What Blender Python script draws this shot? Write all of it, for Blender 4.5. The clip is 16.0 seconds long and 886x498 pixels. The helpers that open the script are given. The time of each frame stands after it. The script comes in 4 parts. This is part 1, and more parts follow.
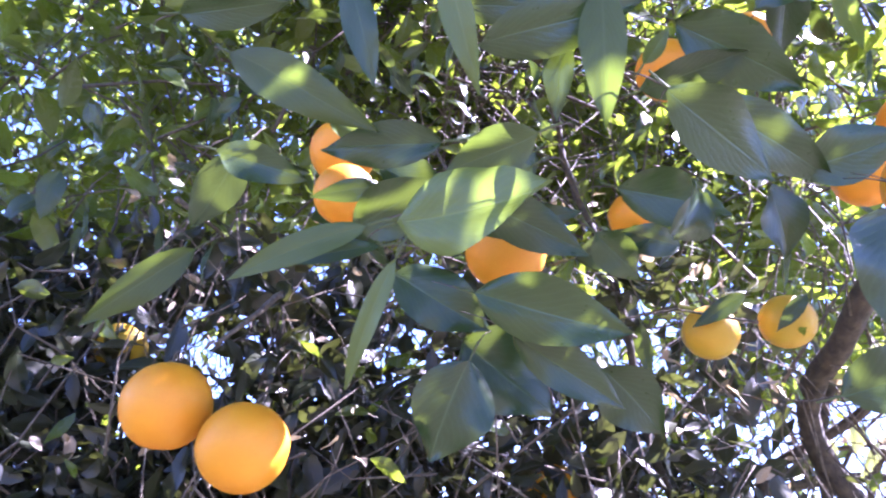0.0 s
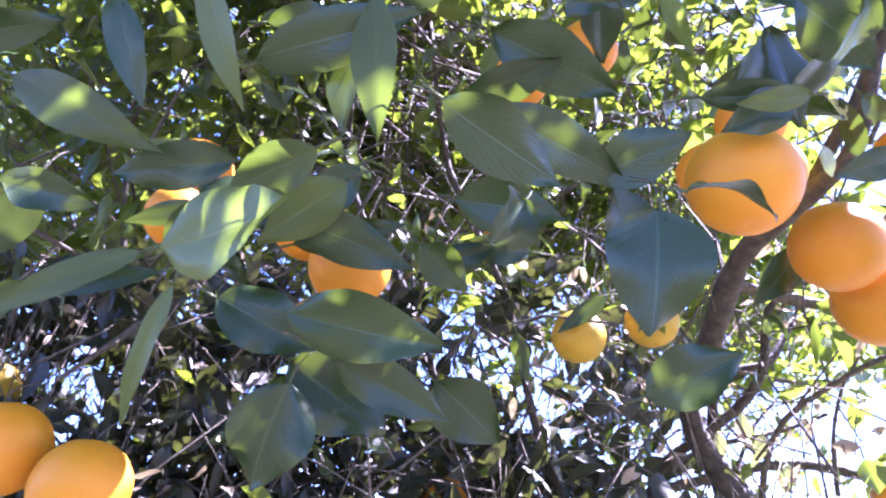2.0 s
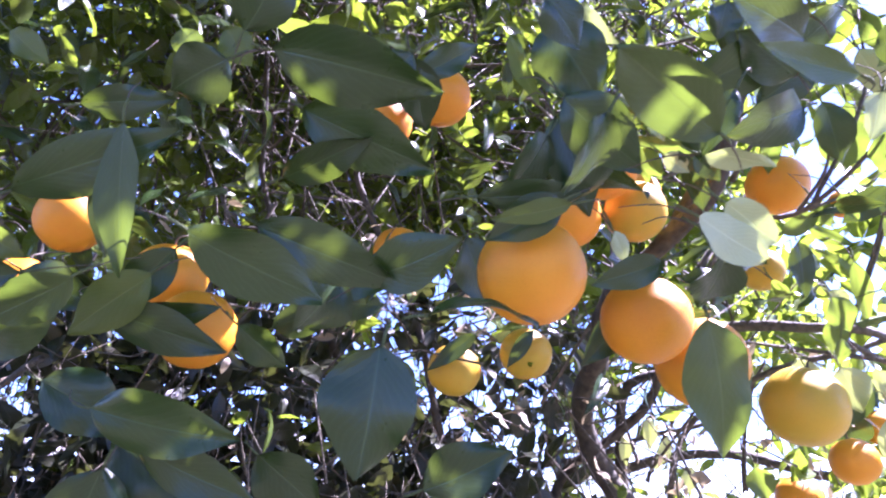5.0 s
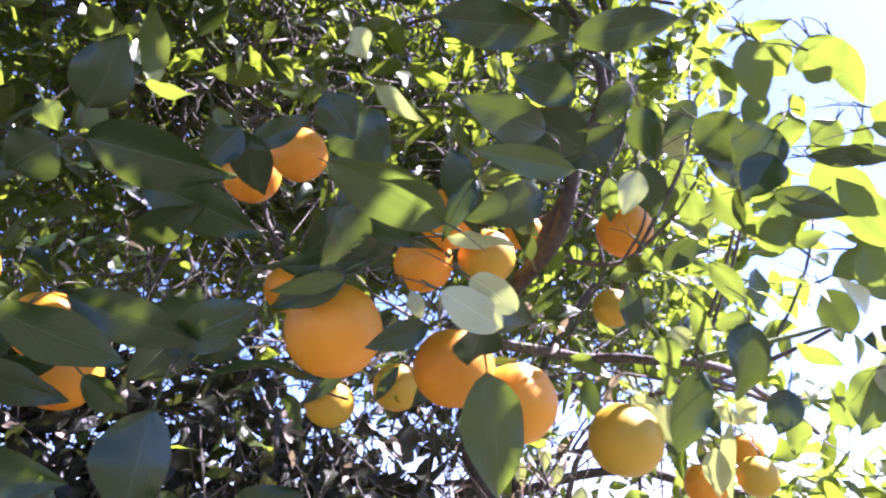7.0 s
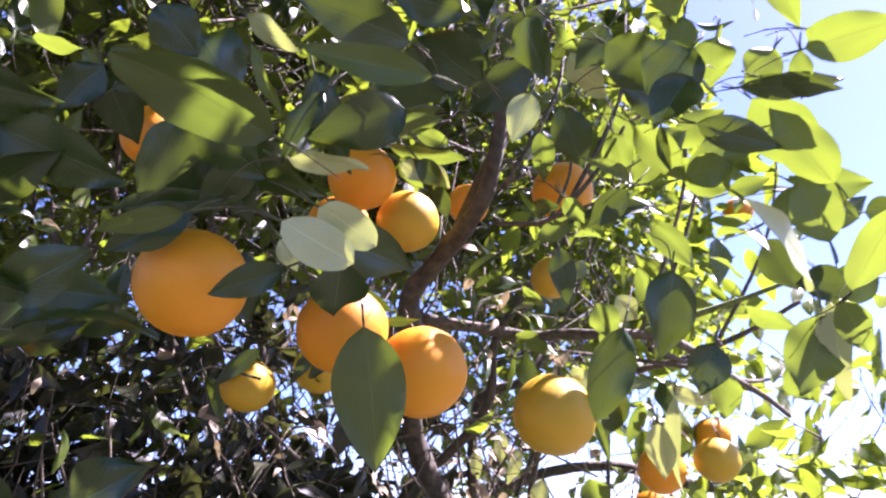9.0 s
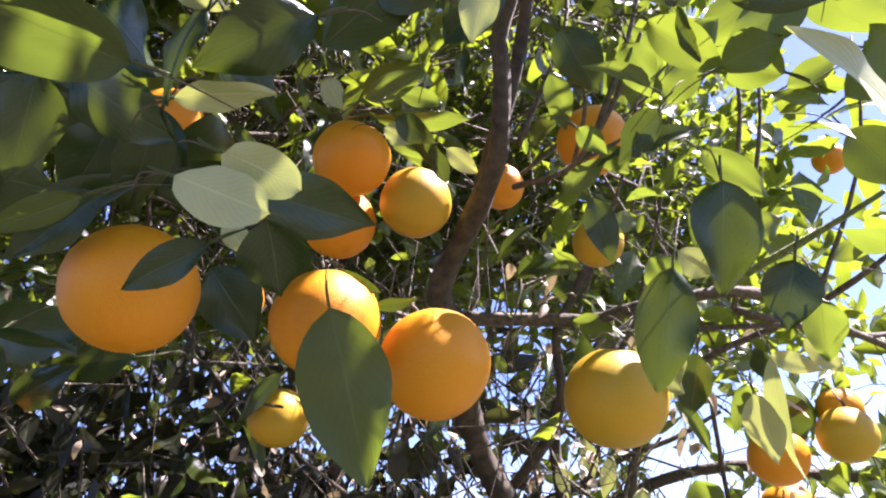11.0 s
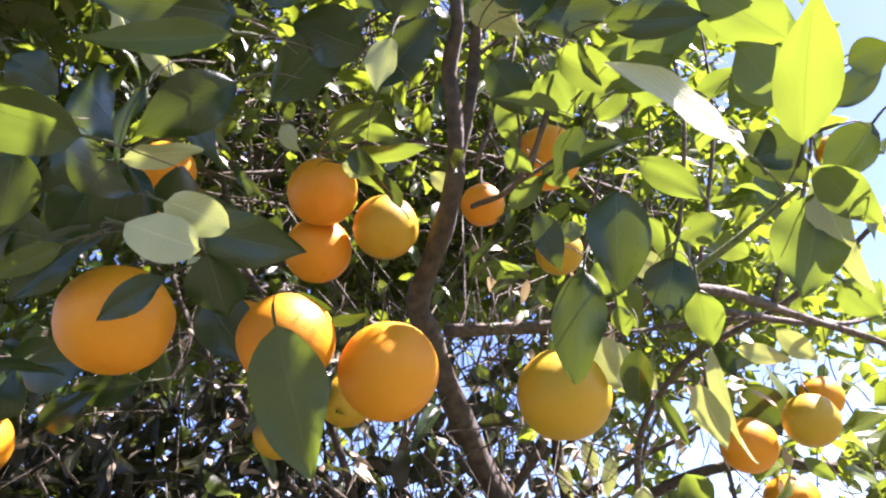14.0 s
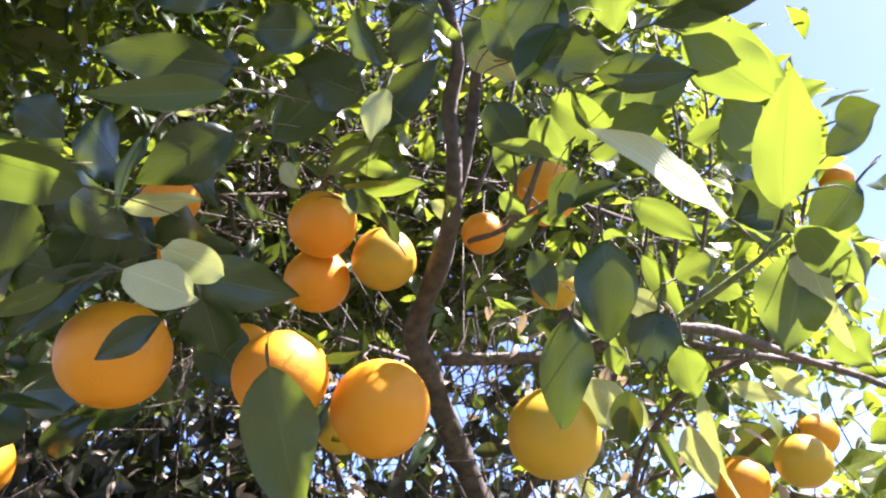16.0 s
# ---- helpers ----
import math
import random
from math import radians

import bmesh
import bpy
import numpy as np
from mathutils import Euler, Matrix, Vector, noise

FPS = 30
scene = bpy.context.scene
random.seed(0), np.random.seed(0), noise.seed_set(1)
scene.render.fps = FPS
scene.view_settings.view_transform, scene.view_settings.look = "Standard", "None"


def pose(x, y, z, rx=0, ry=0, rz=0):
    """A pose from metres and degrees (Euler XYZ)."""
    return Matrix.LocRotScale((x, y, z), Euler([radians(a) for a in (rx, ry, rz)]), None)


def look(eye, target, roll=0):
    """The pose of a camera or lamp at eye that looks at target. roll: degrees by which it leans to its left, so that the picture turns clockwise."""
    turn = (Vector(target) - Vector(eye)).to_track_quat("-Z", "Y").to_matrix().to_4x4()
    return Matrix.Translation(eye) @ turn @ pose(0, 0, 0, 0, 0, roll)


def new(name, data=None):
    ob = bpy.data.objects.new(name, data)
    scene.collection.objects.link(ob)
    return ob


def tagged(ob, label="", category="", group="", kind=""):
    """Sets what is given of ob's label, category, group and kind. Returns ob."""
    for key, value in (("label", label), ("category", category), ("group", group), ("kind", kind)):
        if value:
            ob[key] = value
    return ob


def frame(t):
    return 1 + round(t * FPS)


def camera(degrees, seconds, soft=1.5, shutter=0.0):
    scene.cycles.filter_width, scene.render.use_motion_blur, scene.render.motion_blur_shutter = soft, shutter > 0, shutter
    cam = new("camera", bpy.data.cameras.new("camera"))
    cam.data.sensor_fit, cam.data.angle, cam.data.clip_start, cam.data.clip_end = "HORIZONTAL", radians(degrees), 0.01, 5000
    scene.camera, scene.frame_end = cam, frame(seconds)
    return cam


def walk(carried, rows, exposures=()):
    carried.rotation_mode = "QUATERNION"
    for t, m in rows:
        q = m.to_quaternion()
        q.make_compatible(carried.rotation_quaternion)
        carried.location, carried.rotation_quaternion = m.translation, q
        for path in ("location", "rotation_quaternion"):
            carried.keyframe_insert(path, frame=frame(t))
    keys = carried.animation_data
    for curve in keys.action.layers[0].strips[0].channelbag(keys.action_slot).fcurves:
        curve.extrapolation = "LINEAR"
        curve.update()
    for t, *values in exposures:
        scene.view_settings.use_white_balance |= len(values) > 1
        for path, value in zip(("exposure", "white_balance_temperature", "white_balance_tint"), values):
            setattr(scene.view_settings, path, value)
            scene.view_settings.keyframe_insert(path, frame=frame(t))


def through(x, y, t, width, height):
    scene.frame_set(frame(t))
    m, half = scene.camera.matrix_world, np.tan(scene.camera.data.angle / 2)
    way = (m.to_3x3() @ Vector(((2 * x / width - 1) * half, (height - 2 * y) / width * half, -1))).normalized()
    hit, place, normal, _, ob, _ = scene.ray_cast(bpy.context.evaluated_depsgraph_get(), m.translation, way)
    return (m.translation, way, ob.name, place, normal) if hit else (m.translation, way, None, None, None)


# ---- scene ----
cam = camera(68.1, 16.0, 2.1, 0.5)
PATH = [
    (0, (-0.4432, 0.0843, 1.3747), (-0.6254, 1.8907, 2.2137), 6.71),
    (0.5, (-0.4223, 0.0892, 1.3842), (-0.5421, 1.9027, 2.2188), 5.95),
    (1, (-0.3939, 0.0928, 1.3890), (-0.4888, 1.8944, 2.2523), 4.15),
    (1.5, (-0.3684, 0.0884, 1.3968), (-0.4513, 1.8913, 2.2586), 3.09),
    (2, (-0.3474, 0.0934, 1.3876), (-0.3870, 1.8883, 2.2688), 1.98),
    (2.5, (-0.3292, 0.0968, 1.3821), (-0.3440, 1.8880, 2.2718), 1.95),
    (3, (-0.2931, 0.0790, 1.4053), (-0.3372, 1.8780, 2.2781), 1.66),
    (3.5, (-0.2840, 0.0833, 1.4267), (-0.3006, 1.8911, 2.2820), 0.55),
    (4, (-0.2281, 0.0693, 1.4643), (-0.3157, 1.9217, 2.2133), 2.14),
    (4.2, (-0.2308, 0.0656, 1.4660), (-0.2765, 1.9223, 2.2082), 1.48),
    (6.3, (-0.1089, -0.0012, 1.5072), (-0.1935, 1.8622, 2.2286), 0.21),
    (6.5, (-0.0994, -0.0083, 1.5038), (-0.1678, 1.8467, 2.2485), 0.67),
    (7, (-0.0597, -0.0171, 1.5013), (-0.0846, 1.8360, 2.2531), 0.43),
    (7.5, (-0.0301, -0.0106, 1.5053), (-0.0306, 1.8477, 2.2445), 0.27),
    (8, (0.0000, 0.0000, 1.5000), (0.0000, 1.8544, 2.2492), -1.00),
    (8.5, (0.0189, 0.0199, 1.4912), (0.0132, 1.8642, 2.2648), -0.96),
    (9, (0.0330, 0.0601, 1.4782), (-0.0171, 1.8995, 2.2618), -0.23),
    (9.2, (0.0420, 0.0765, 1.4735), (-0.0997, 1.8942, 2.2955), -0.20),
    (11.3, (0.0962, 0.1756, 1.4660), (-0.2302, 1.9246, 2.3796), -6.74),
    (11.5, (0.1032, 0.1734, 1.4587), (-0.2510, 1.9086, 2.3880), -6.67),
    (12, (0.1114, 0.1662, 1.4453), (-0.2473, 1.9050, 2.3662), -6.23),
    (12.5, (0.1207, 0.1666, 1.4365), (-0.2544, 1.9120, 2.3381), -5.65),
    (13, (0.1379, 0.1661, 1.4288), (-0.2613, 1.9026, 2.3373), -6.08),
    (13.5, (0.1529, 0.1587, 1.4302), (-0.2563, 1.8813, 2.3605), -7.23),
    (14, (0.1670, 0.1466, 1.4361), (-0.2629, 1.8507, 2.3907), -7.93),
    (14.5, (0.1745, 0.1433, 1.4412), (-0.2775, 1.8376, 2.4030), -7.67),
    (15, (0.1803, 0.1331, 1.4424), (-0.2998, 1.8140, 2.4141), -7.20),
    (15.5, (0.1864, 0.1282, 1.4447), (-0.2952, 1.8040, 2.4244), -6.53),
    (16, (0.1853, 0.1323, 1.4504), (-0.2626, 1.8150, 2.4342), -6.46),
]
EXPOSURES = [(0, 4.4, 5200, 57), (4.2, 3.85, 5150, 56), (6.3, 3.5, 5350, 54), (9.2, 3.0, 5800, 51), (11.3, 2.88, 6100, 41), (13, 3.03, 6100, 41), (16, 3.18, 5950, 40)]
walk(cam, [(t, look(eye, target, roll)) for t, eye, target, roll in PATH], EXPOSURES)

# ---- light ----
SUN = Vector((0.54, 0.17, 0.82)).normalized()
world = bpy.data.worlds.new("sky")
scene.world = world
world.use_nodes = True
wn = world.node_tree.nodes
sky = wn.new("ShaderNodeTexSky")
sky.sky_type, sky.sun_disc = "NISHITA", False
sky.sun_elevation, sky.sun_rotation = math.asin(SUN.z), math.atan2(SUN.x, SUN.y)
sky.air_density, sky.dust_density, sky.ozone_density = 1.0, 4.5, 4.0
sky.altitude = 2500
world.node_tree.links.new(sky.outputs[0], wn["Background"].inputs[0])
wn["Background"].inputs[1].default_value = 0.05
sun = new("sun", bpy.data.lights.new("sun", "SUN"))
sun.data.energy, sun.data.angle, sun.data.color = 5.0, radians(0.55), (1.0, 0.95, 0.86)
sun.matrix_world = look(SUN * 30, (0, 0, 0))

# ---- materials ----


def material(name):
    m = bpy.data.materials.new(name)
    m.use_nodes = True
    nodes = m.node_tree.nodes
    return m, nodes, m.node_tree.links, nodes["Principled BSDF"], nodes["Material Output"]


def ramp(nodes, stops):
    r = nodes.new("ShaderNodeValToRGB")
    while len(r.color_ramp.elements) < len(stops):
        r.color_ramp.elements.new(0.5)
    for e, (p, c) in zip(r.color_ramp.elements, stops):
        e.position, e.color = p, (*c, 1)
    return r


def maths(nodes, links, op, a, b=0.0, clamp=False):
    n = nodes.new("ShaderNodeMath")
    n.operation, n.use_clamp = op, clamp
    for k, v in enumerate((a, b)):
        if isinstance(v, (int, float)):
            n.inputs[k].default_value = v
        else:
            links.new(v, n.inputs[k])
    return n.outputs[0]


def mixed(nodes, links, fac, a, b, blend="MIX"):
    n = nodes.new("ShaderNodeMix")
    n.data_type, n.blend_type = "RGBA", blend
    for k, v in ((0, fac), (6, a), (7, b)):
        if isinstance(v, (int, float)):
            n.inputs[k].default_value = v
        elif isinstance(v, tuple):
            n.inputs[k].default_value = (*v, 1)
        else:
            links.new(v, n.inputs[k])
    return n.outputs[2]


def leaf_material(name, deep, light, through, gloss, amount, island=False):
    """A citrus leaf: waxy, veined, letting the sun through."""
    m, nodes, links, bsdf, out = material(name)
    uv = nodes.new("ShaderNodeUVMap")
    split = nodes.new("ShaderNodeSeparateXYZ")
    links.new(uv.outputs[0], split.inputs[0])
    off = maths(nodes, links, "ABSOLUTE", maths(nodes, links, "SUBTRACT", split.outputs[1], 0.5))
    rib = maths(nodes, links, "SUBTRACT", 1.0, maths(nodes, links, "MULTIPLY", off, 34.0), True)
    bend = nodes.new("ShaderNodeTexNoise")
    bend.inputs["Scale"].default_value = 5.0
    links.new(uv.outputs[0], bend.inputs[0])
    slant = maths(nodes, links, "SUBTRACT", maths(nodes, links, "MULTIPLY", split.outputs[0], 34.0), maths(nodes, links, "MULTIPLY", off, 30.0))
    slant = maths(nodes, links, "ADD", slant, maths(nodes, links, "MULTIPLY", bend.outputs[0], 5.0))
    vein = maths(nodes, links, "SUBTRACT", 1.0, maths(nodes, links, "POWER", maths(nodes, links, "ABSOLUTE", maths(nodes, links, "SINE", slant)), 0.3), True)
    lines = maths(nodes, links, "MAXIMUM", rib, maths(nodes, links, "MULTIPLY", vein, 0.4))
    if island:
        chance = nodes.new("ShaderNodeNewGeometry").outputs["Random Per Island"]
    else:
        chance = nodes.new("ShaderNodeObjectInfo").outputs["Random"]
    where = nodes.new("ShaderNodeTexCoord")
    stain = nodes.new("ShaderNodeTexNoise")
    stain.inputs["Scale"].default_value, stain.inputs["Detail"].default_value = 55, 4
    links.new(where.outputs["Object"], stain.inputs[0])
    grain = nodes.new("ShaderNodeTexNoise")
    grain.inputs["Scale"].default_value, grain.inputs["Detail"].default_value = 700, 2
    links.new(where.outputs["Object"], grain.inputs[0])
    own = ramp(nodes, [(0.0, deep), (0.7, tuple((a + b) / 2 for a, b in zip(deep, light))), (1.0, light)])
    links.new(chance, own.inputs[0])
    tone = mixed(nodes, links, maths(nodes, links, "MULTIPLY", stain.outputs[0], 0.5), own.outputs[0], tuple(v * 0.55 for v in deep))
    veined = mixed(nodes, links, maths(nodes, links, "MULTIPLY", lines, 0.3), tone, tuple(min(1, v * 2.0 + 0.03) for v in light))
    links.new(veined, bsdf.inputs["Base Color"])
    rough = maths(nodes, links, "ADD", gloss - 0.05, maths(nodes, links, "MULTIPLY", stain.outputs[0], 0.2))
    links.new(rough, bsdf.inputs["Roughness"])
    bsdf.inputs["Specular IOR Level"].default_value = 0.36
    bump = nodes.new("ShaderNodeBump")
    bump.inputs["Strength"].default_value, bump.inputs["Distance"].default_value = 0.5, 0.0006
    height = maths(nodes, links, "ADD", maths(nodes, links, "MULTIPLY", lines, -1.0), maths(nodes, links, "MULTIPLY", grain.outputs[0], 0.5))
    links.new(height, bump.inputs["Height"])
    links.new(bump.outputs[0], bsdf.inputs["Normal"])
    glow = nodes.new("ShaderNodeBsdfTranslucent")
    warm = mixed(nodes, links, maths(nodes, links, "MULTIPLY", chance, 0.5), through, tuple(v * f for v, f in zip(through, (1.15, 1.1, 0.8))))
    shown = mixed(nodes, links, maths(nodes, links, "MULTIPLY", lines, 0.45), warm, tuple(v * 0.45 for v in through))
    links.new(shown, glow.inputs[0])
    both = nodes.new("ShaderNodeMixShader")
    both.inputs[0].default_value = amount
    links.new(bsdf.outputs[0], both.inputs[1])
    links.new(glow.outputs[0], both.inputs[2])
    links.new(both.outputs[0], out.inputs[0])
    return m


MATURE = ((0.014, 0.032, 0.006), (0.029, 0.056, 0.010), (0.18, 0.27, 0.02))
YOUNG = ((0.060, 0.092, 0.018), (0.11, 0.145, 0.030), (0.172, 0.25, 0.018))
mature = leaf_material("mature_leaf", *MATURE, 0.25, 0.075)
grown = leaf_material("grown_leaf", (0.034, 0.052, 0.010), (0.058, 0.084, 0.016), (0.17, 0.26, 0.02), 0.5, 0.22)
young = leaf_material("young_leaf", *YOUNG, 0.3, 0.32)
# Pale undersides; the same pale colour also stands for sun glare on leaves.
underside_and_glare = leaf_material("leaf_underside_and_glare", (0.32, 0.38, 0.17), (0.40, 0.44, 0.21), (0.32, 0.38, 0.08), 0.42, 0.2)
# Near-black leaf colour that carries the shade inside the crown.
shaded_leaf = leaf_material("shaded_leaf", (0.012, 0.018, 0.008), (0.034, 0.036, 0.016), (0.14, 0.17, 0.03), 0.3, 0.10, island=True)
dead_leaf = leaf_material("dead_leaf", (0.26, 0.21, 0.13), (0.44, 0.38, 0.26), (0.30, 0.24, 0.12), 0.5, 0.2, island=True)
crown_leaf = leaf_material("crown_leaf", MATURE[0], YOUNG[1], (0.24, 0.34, 0.016), 0.22, 0.32, island=True)


def peel_material(name, base, side, blush):
    m, nodes, links, bsdf, out = material(name)
    where = nodes.new("ShaderNodeTexCoord")
    info = nodes.new("ShaderNodeObjectInfo")
    big = nodes.new("ShaderNodeTexNoise")
    big.inputs["Scale"].default_value, big.inputs["Detail"].default_value = 22, 3
    links.new(where.outputs["Object"], big.inputs[0])
    pores = nodes.new("ShaderNodeTexVoronoi")
    pores.inputs["Scale"].default_value = 620
    links.new(where.outputs["Object"], pores.inputs[0])
    dimple = ramp(nodes, [(0.0, (0, 0, 0)), (0.45, (1, 1, 1))])
    links.new(pores.outputs["Distance"], dimple.inputs[0])
    a = mixed(nodes, links, info.outputs["Random"], base, side)
    patch = ramp(nodes, [(0.42, (0, 0, 0)), (0.75, (1, 1, 1))])
    links.new(big.outputs[0], patch.inputs[0])
    b = mixed(nodes, links, maths(nodes, links, "MULTIPLY", patch.outputs[0], 0.6), a, blush)
    c = mixed(nodes, links, 0.12, b, dimple.outputs[0], "MULTIPLY")
    links.new(c, bsdf.inputs["Base Color"])
    bsdf.inputs["Roughness"].default_value = 0.48
    bsdf.inputs["Specular IOR Level"].default_value = 0.25
    bsdf.inputs["Subsurface Weight"].default_value = 0.12
    bsdf.inputs["Subsurface Radius"].default_value = (0.006, 0.003, 0.001)
    bsdf.inputs["Subsurface Scale"].default_value = 1.0
    bump = nodes.new("ShaderNodeBump")
    bump.inputs["Strength"].default_value, bump.inputs["Distance"].default_value = 0.22, 0.0008
    links.new(dimple.outputs[0], bump.inputs["Height"])
    links.new(bump.outputs[0], bsdf.inputs["Normal"])
    return m


ripe_peel = peel_material("ripe_peel", (0.54, 0.205, 0.002), (0.53, 0.23, 0.002), (0.56, 0.255, 0.003))
pale_peel = peel_material("pale_peel", (0.43, 0.25, 0.008), (0.40, 0.26, 0.010), (0.30, 0.24, 0.014))


def bark_material(name, dark, light, scale):
    m, nodes, links, bsdf, out = material(name)
    where = nodes.new("ShaderNodeTexCoord")
    n = nodes.new("ShaderNodeTexNoise")
    n.inputs["Scale"].default_value, n.inputs["Detail"].default_value = scale, 6
    links.new(where.outputs["Object"], n.inputs[0])
    r = ramp(nodes, [(0.3, dark), (0.7, light)])
    links.new(n.outputs[0], r.inputs[0])
    links.new(r.outputs[0], bsdf.inputs["Base Color"])
    bsdf.inputs["Roughness"].default_value = 0.85
    bump = nodes.new("ShaderNodeBump")
    bump.inputs["Strength"].default_value, bump.inputs["Distance"].default_value = 0.8, 0.004
    links.new(n.outputs[0], bump.inputs["Height"])
    links.new(bump.outputs[0], bsdf.inputs["Normal"])
    return m


bark = bark_material("bark", (0.017, 0.0145, 0.0075), (0.070, 0.057, 0.030), 90)
twig_bark = bark_material("twig_bark", (0.034, 0.030, 0.016), (0.105, 0.088, 0.055), 160)
green_stem = bark_material("green_stem", (0.06, 0.10, 0.02), (0.14, 0.18, 0.05), 200)
soil = bark_material("soil", (0.030, 0.030, 0.016), (0.085, 0.075, 0.042), 2.5)

# ---- ground ----


def mesh_object(name, verts, faces, mat, parent=None, smooth=True, uvs=None):
    me = bpy.data.meshes.new(name)
    me.from_pydata(verts, [], faces)
    if uvs is not None:
        layer = me.uv_layers.new(name="UVMap")
        ids = np.empty(len(me.loops), dtype=np.int32)
        me.loops.foreach_get("vertex_index", ids)
        layer.data.foreach_set("uv", np.asarray(uvs, dtype=np.float32)[ids].ravel())
    if smooth:
        me.polygons.foreach_set("use_smooth", np.ones(len(me.polygons), dtype=bool))
    me.materials.append(mat)
    ob = new(name, me)
    ob.parent = parent
    return ob


def ground_sheet():
    rings = [0.0, 1, 2, 3.5, 6, 10, 20, 50, 150, 600, 3000]
    verts, faces = [(0, 0, 0)], []
    for r in rings[1:]:
        for k in range(40):
            a = k * math.tau / 40
            h = 0.05 * noise.noise((math.cos(a) * r * 0.6, math.sin(a) * r * 0.6, 0)) if r < 60 else 0
            verts.append((math.cos(a) * r, math.sin(a) * r, h))
    for k in range(40):
        faces.append((0, 1 + k, 1 + (k + 1) % 40))
    for j in range(len(rings) - 2):
        for k in range(40):
            a, b = 1 + j * 40 + k, 1 + j * 40 + (k + 1) % 40
            faces.append((a, a + 40, b + 40, b))
    return mesh_object("ground", verts, faces, soil)


tagged(ground_sheet(), "dry grassy soil under the orange tree", "ground", kind="structure")

# ---- tree: wood ----
rng = np.random.default_rng(11)
tree = tagged(new("orange_tree"), "leafy orange tree with ripe fruit and backlit foliage", "tree")
tree.location = (0.12, 1.25, 0)
tree_inv = Matrix.Translation((-0.12, -1.25, 0))


def adopt(ob, parent=None):
    ob.parent = parent or tree
    ob.matrix_parent_inverse = tree_inv
    return ob


def smooth_line(points, steps=6):
    """A Catmull-Rom line through the points."""
    p = [Vector(q) for q in points]
    p = [p[0] * 2 - p[1]] + p + [p[-1] * 2 - p[-2]]
    out = []
    for i in range(1, len(p) - 2):
        for k in range(steps):
            t = k / steps
            a, b, c, d = p[i - 1 : i + 3]
            out.append(0.5 * (2 * b + (c - a) * t + (2 * a - 5 * b + 4 * c - d) * t * t + (3 * b - a - 3 * c + d) * t ** 3))
    return out + [p[-2]]


def tube_data(points, r0, r1, sides=7, rough=0.0):
    verts, faces, n = [], [], len(points)
    for i, p in enumerate(points):
        d = (points[min(i + 1, n - 1)] - points[max(i - 1, 0)]).normalized()
        u = d.orthogonal().normalized() if i == 0 else (u - d * u.dot(d)).normalized()
        v = d.cross(u)
        r = r0 + (r1 - r0) * (i / (n - 1))
        for k in range(sides):
            a = k * math.tau / sides
            rr = r * (1 + rough * noise.noise(p * 25 + Vector((math.cos(a), math.sin(a), 0))))
            verts.append(p + (u * math.cos(a) + v * math.sin(a)) * rr)
    for i in range(n - 1):
        for k in range(sides):
            a, b = i * sides + k, i * sides + (k + 1) % sides
            faces.append((a, b, b + sides, a + sides))
    faces.append(tuple(range(sides))[::-1])
    faces.append(tuple(range((n - 1) * sides, n * sides)))
    return verts, faces


WOOD = []


def limb(name, points, r0, r1, mat=None, sides=9, label=""):
    line = [p + noise.noise_vector(p * 14) * min(0.005, r0 * 0.5) for p in smooth_line(points)]
    WOOD.extend(line)
    ob = mesh_object(name, *tube_data(line, r0, r1, sides, 0.35), mat or bark)
    return tagged(adopt(ob), label)


limb("trunk", [(0.12, 1.25, -0.05), (0.11, 1.24, 0.35), (0.14, 1.22, 0.8), (0.10, 1.2, 1.05)], 0.07, 0.05, None, 14, "grey-brown bark")
limb('limb', [(0.100, 1.200, 1.030), (0.120, 1.000, 1.300), (-0.023, 0.989, 1.564), (-0.028, 0.860, 1.664), (-0.022, 0.760, 1.718), (0.030, 0.692, 1.759), (0.063, 0.657, 1.795), (0.081, 0.613, 1.880), (0.099, 0.587, 1.996), (-0.020, 0.800, 2.500)], 0.0192, 0.004, None, 9, '')
limb('limb', [(0.032, 0.698, 1.769), (0.098, 0.642, 1.899), (0.130, 0.620, 2.036), (0.150, 0.850, 2.500)], 0.008, 0.003, None, 9, '')
limb('branch', [(-0.020, 0.833, 1.716), (0.112, 0.864, 1.702), (0.226, 0.759, 1.670), (0.323, 0.818, 1.653), (0.461, 0.948, 1.614)], 0.008, 0.003, twig_bark, 9, '')
limb('branch', [(0.226, 0.770, 1.672), (0.281, 0.699, 1.678), (0.329, 0.637, 1.684)], 0.0045, 0.002, green_stem, 9, '')
limb('branch', [(0.252, 0.814, 1.669), (0.389, 0.908, 1.651), (0.478, 0.968, 1.670)], 0.004, 0.002, twig_bark, 9, '')
limb('branch', [(0.070, 0.672, 1.767), (0.117, 0.624, 1.747), (0.160, 0.583, 1.778), (0.182, 0.561, 1.808)], 0.0032, 0.0014, twig_bark, 7, '')
limb('branch', [(0.122, 0.624, 1.749), (0.159, 0.625, 1.763), (0.182, 0.634, 1.777)], 0.002, 0.001, twig_bark, 7, '')
limb('branch', [(0.100, 1.200, 1.050), (-0.050, 1.100, 1.250), (-0.062, 1.081, 1.497), (0.011, 1.020, 1.571), (0.067, 0.975, 1.635), (0.084, 0.940, 1.722), (0.162, 0.950, 1.837)], 0.009, 0.005, None, 9, '')
limb('branch', [(0.110, 1.200, 1.050), (0.047, 1.108, 1.600), (0.130, 1.066, 1.687), (0.19, 1.08, 1.76)], 0.010, 0.005, None, 9, '')
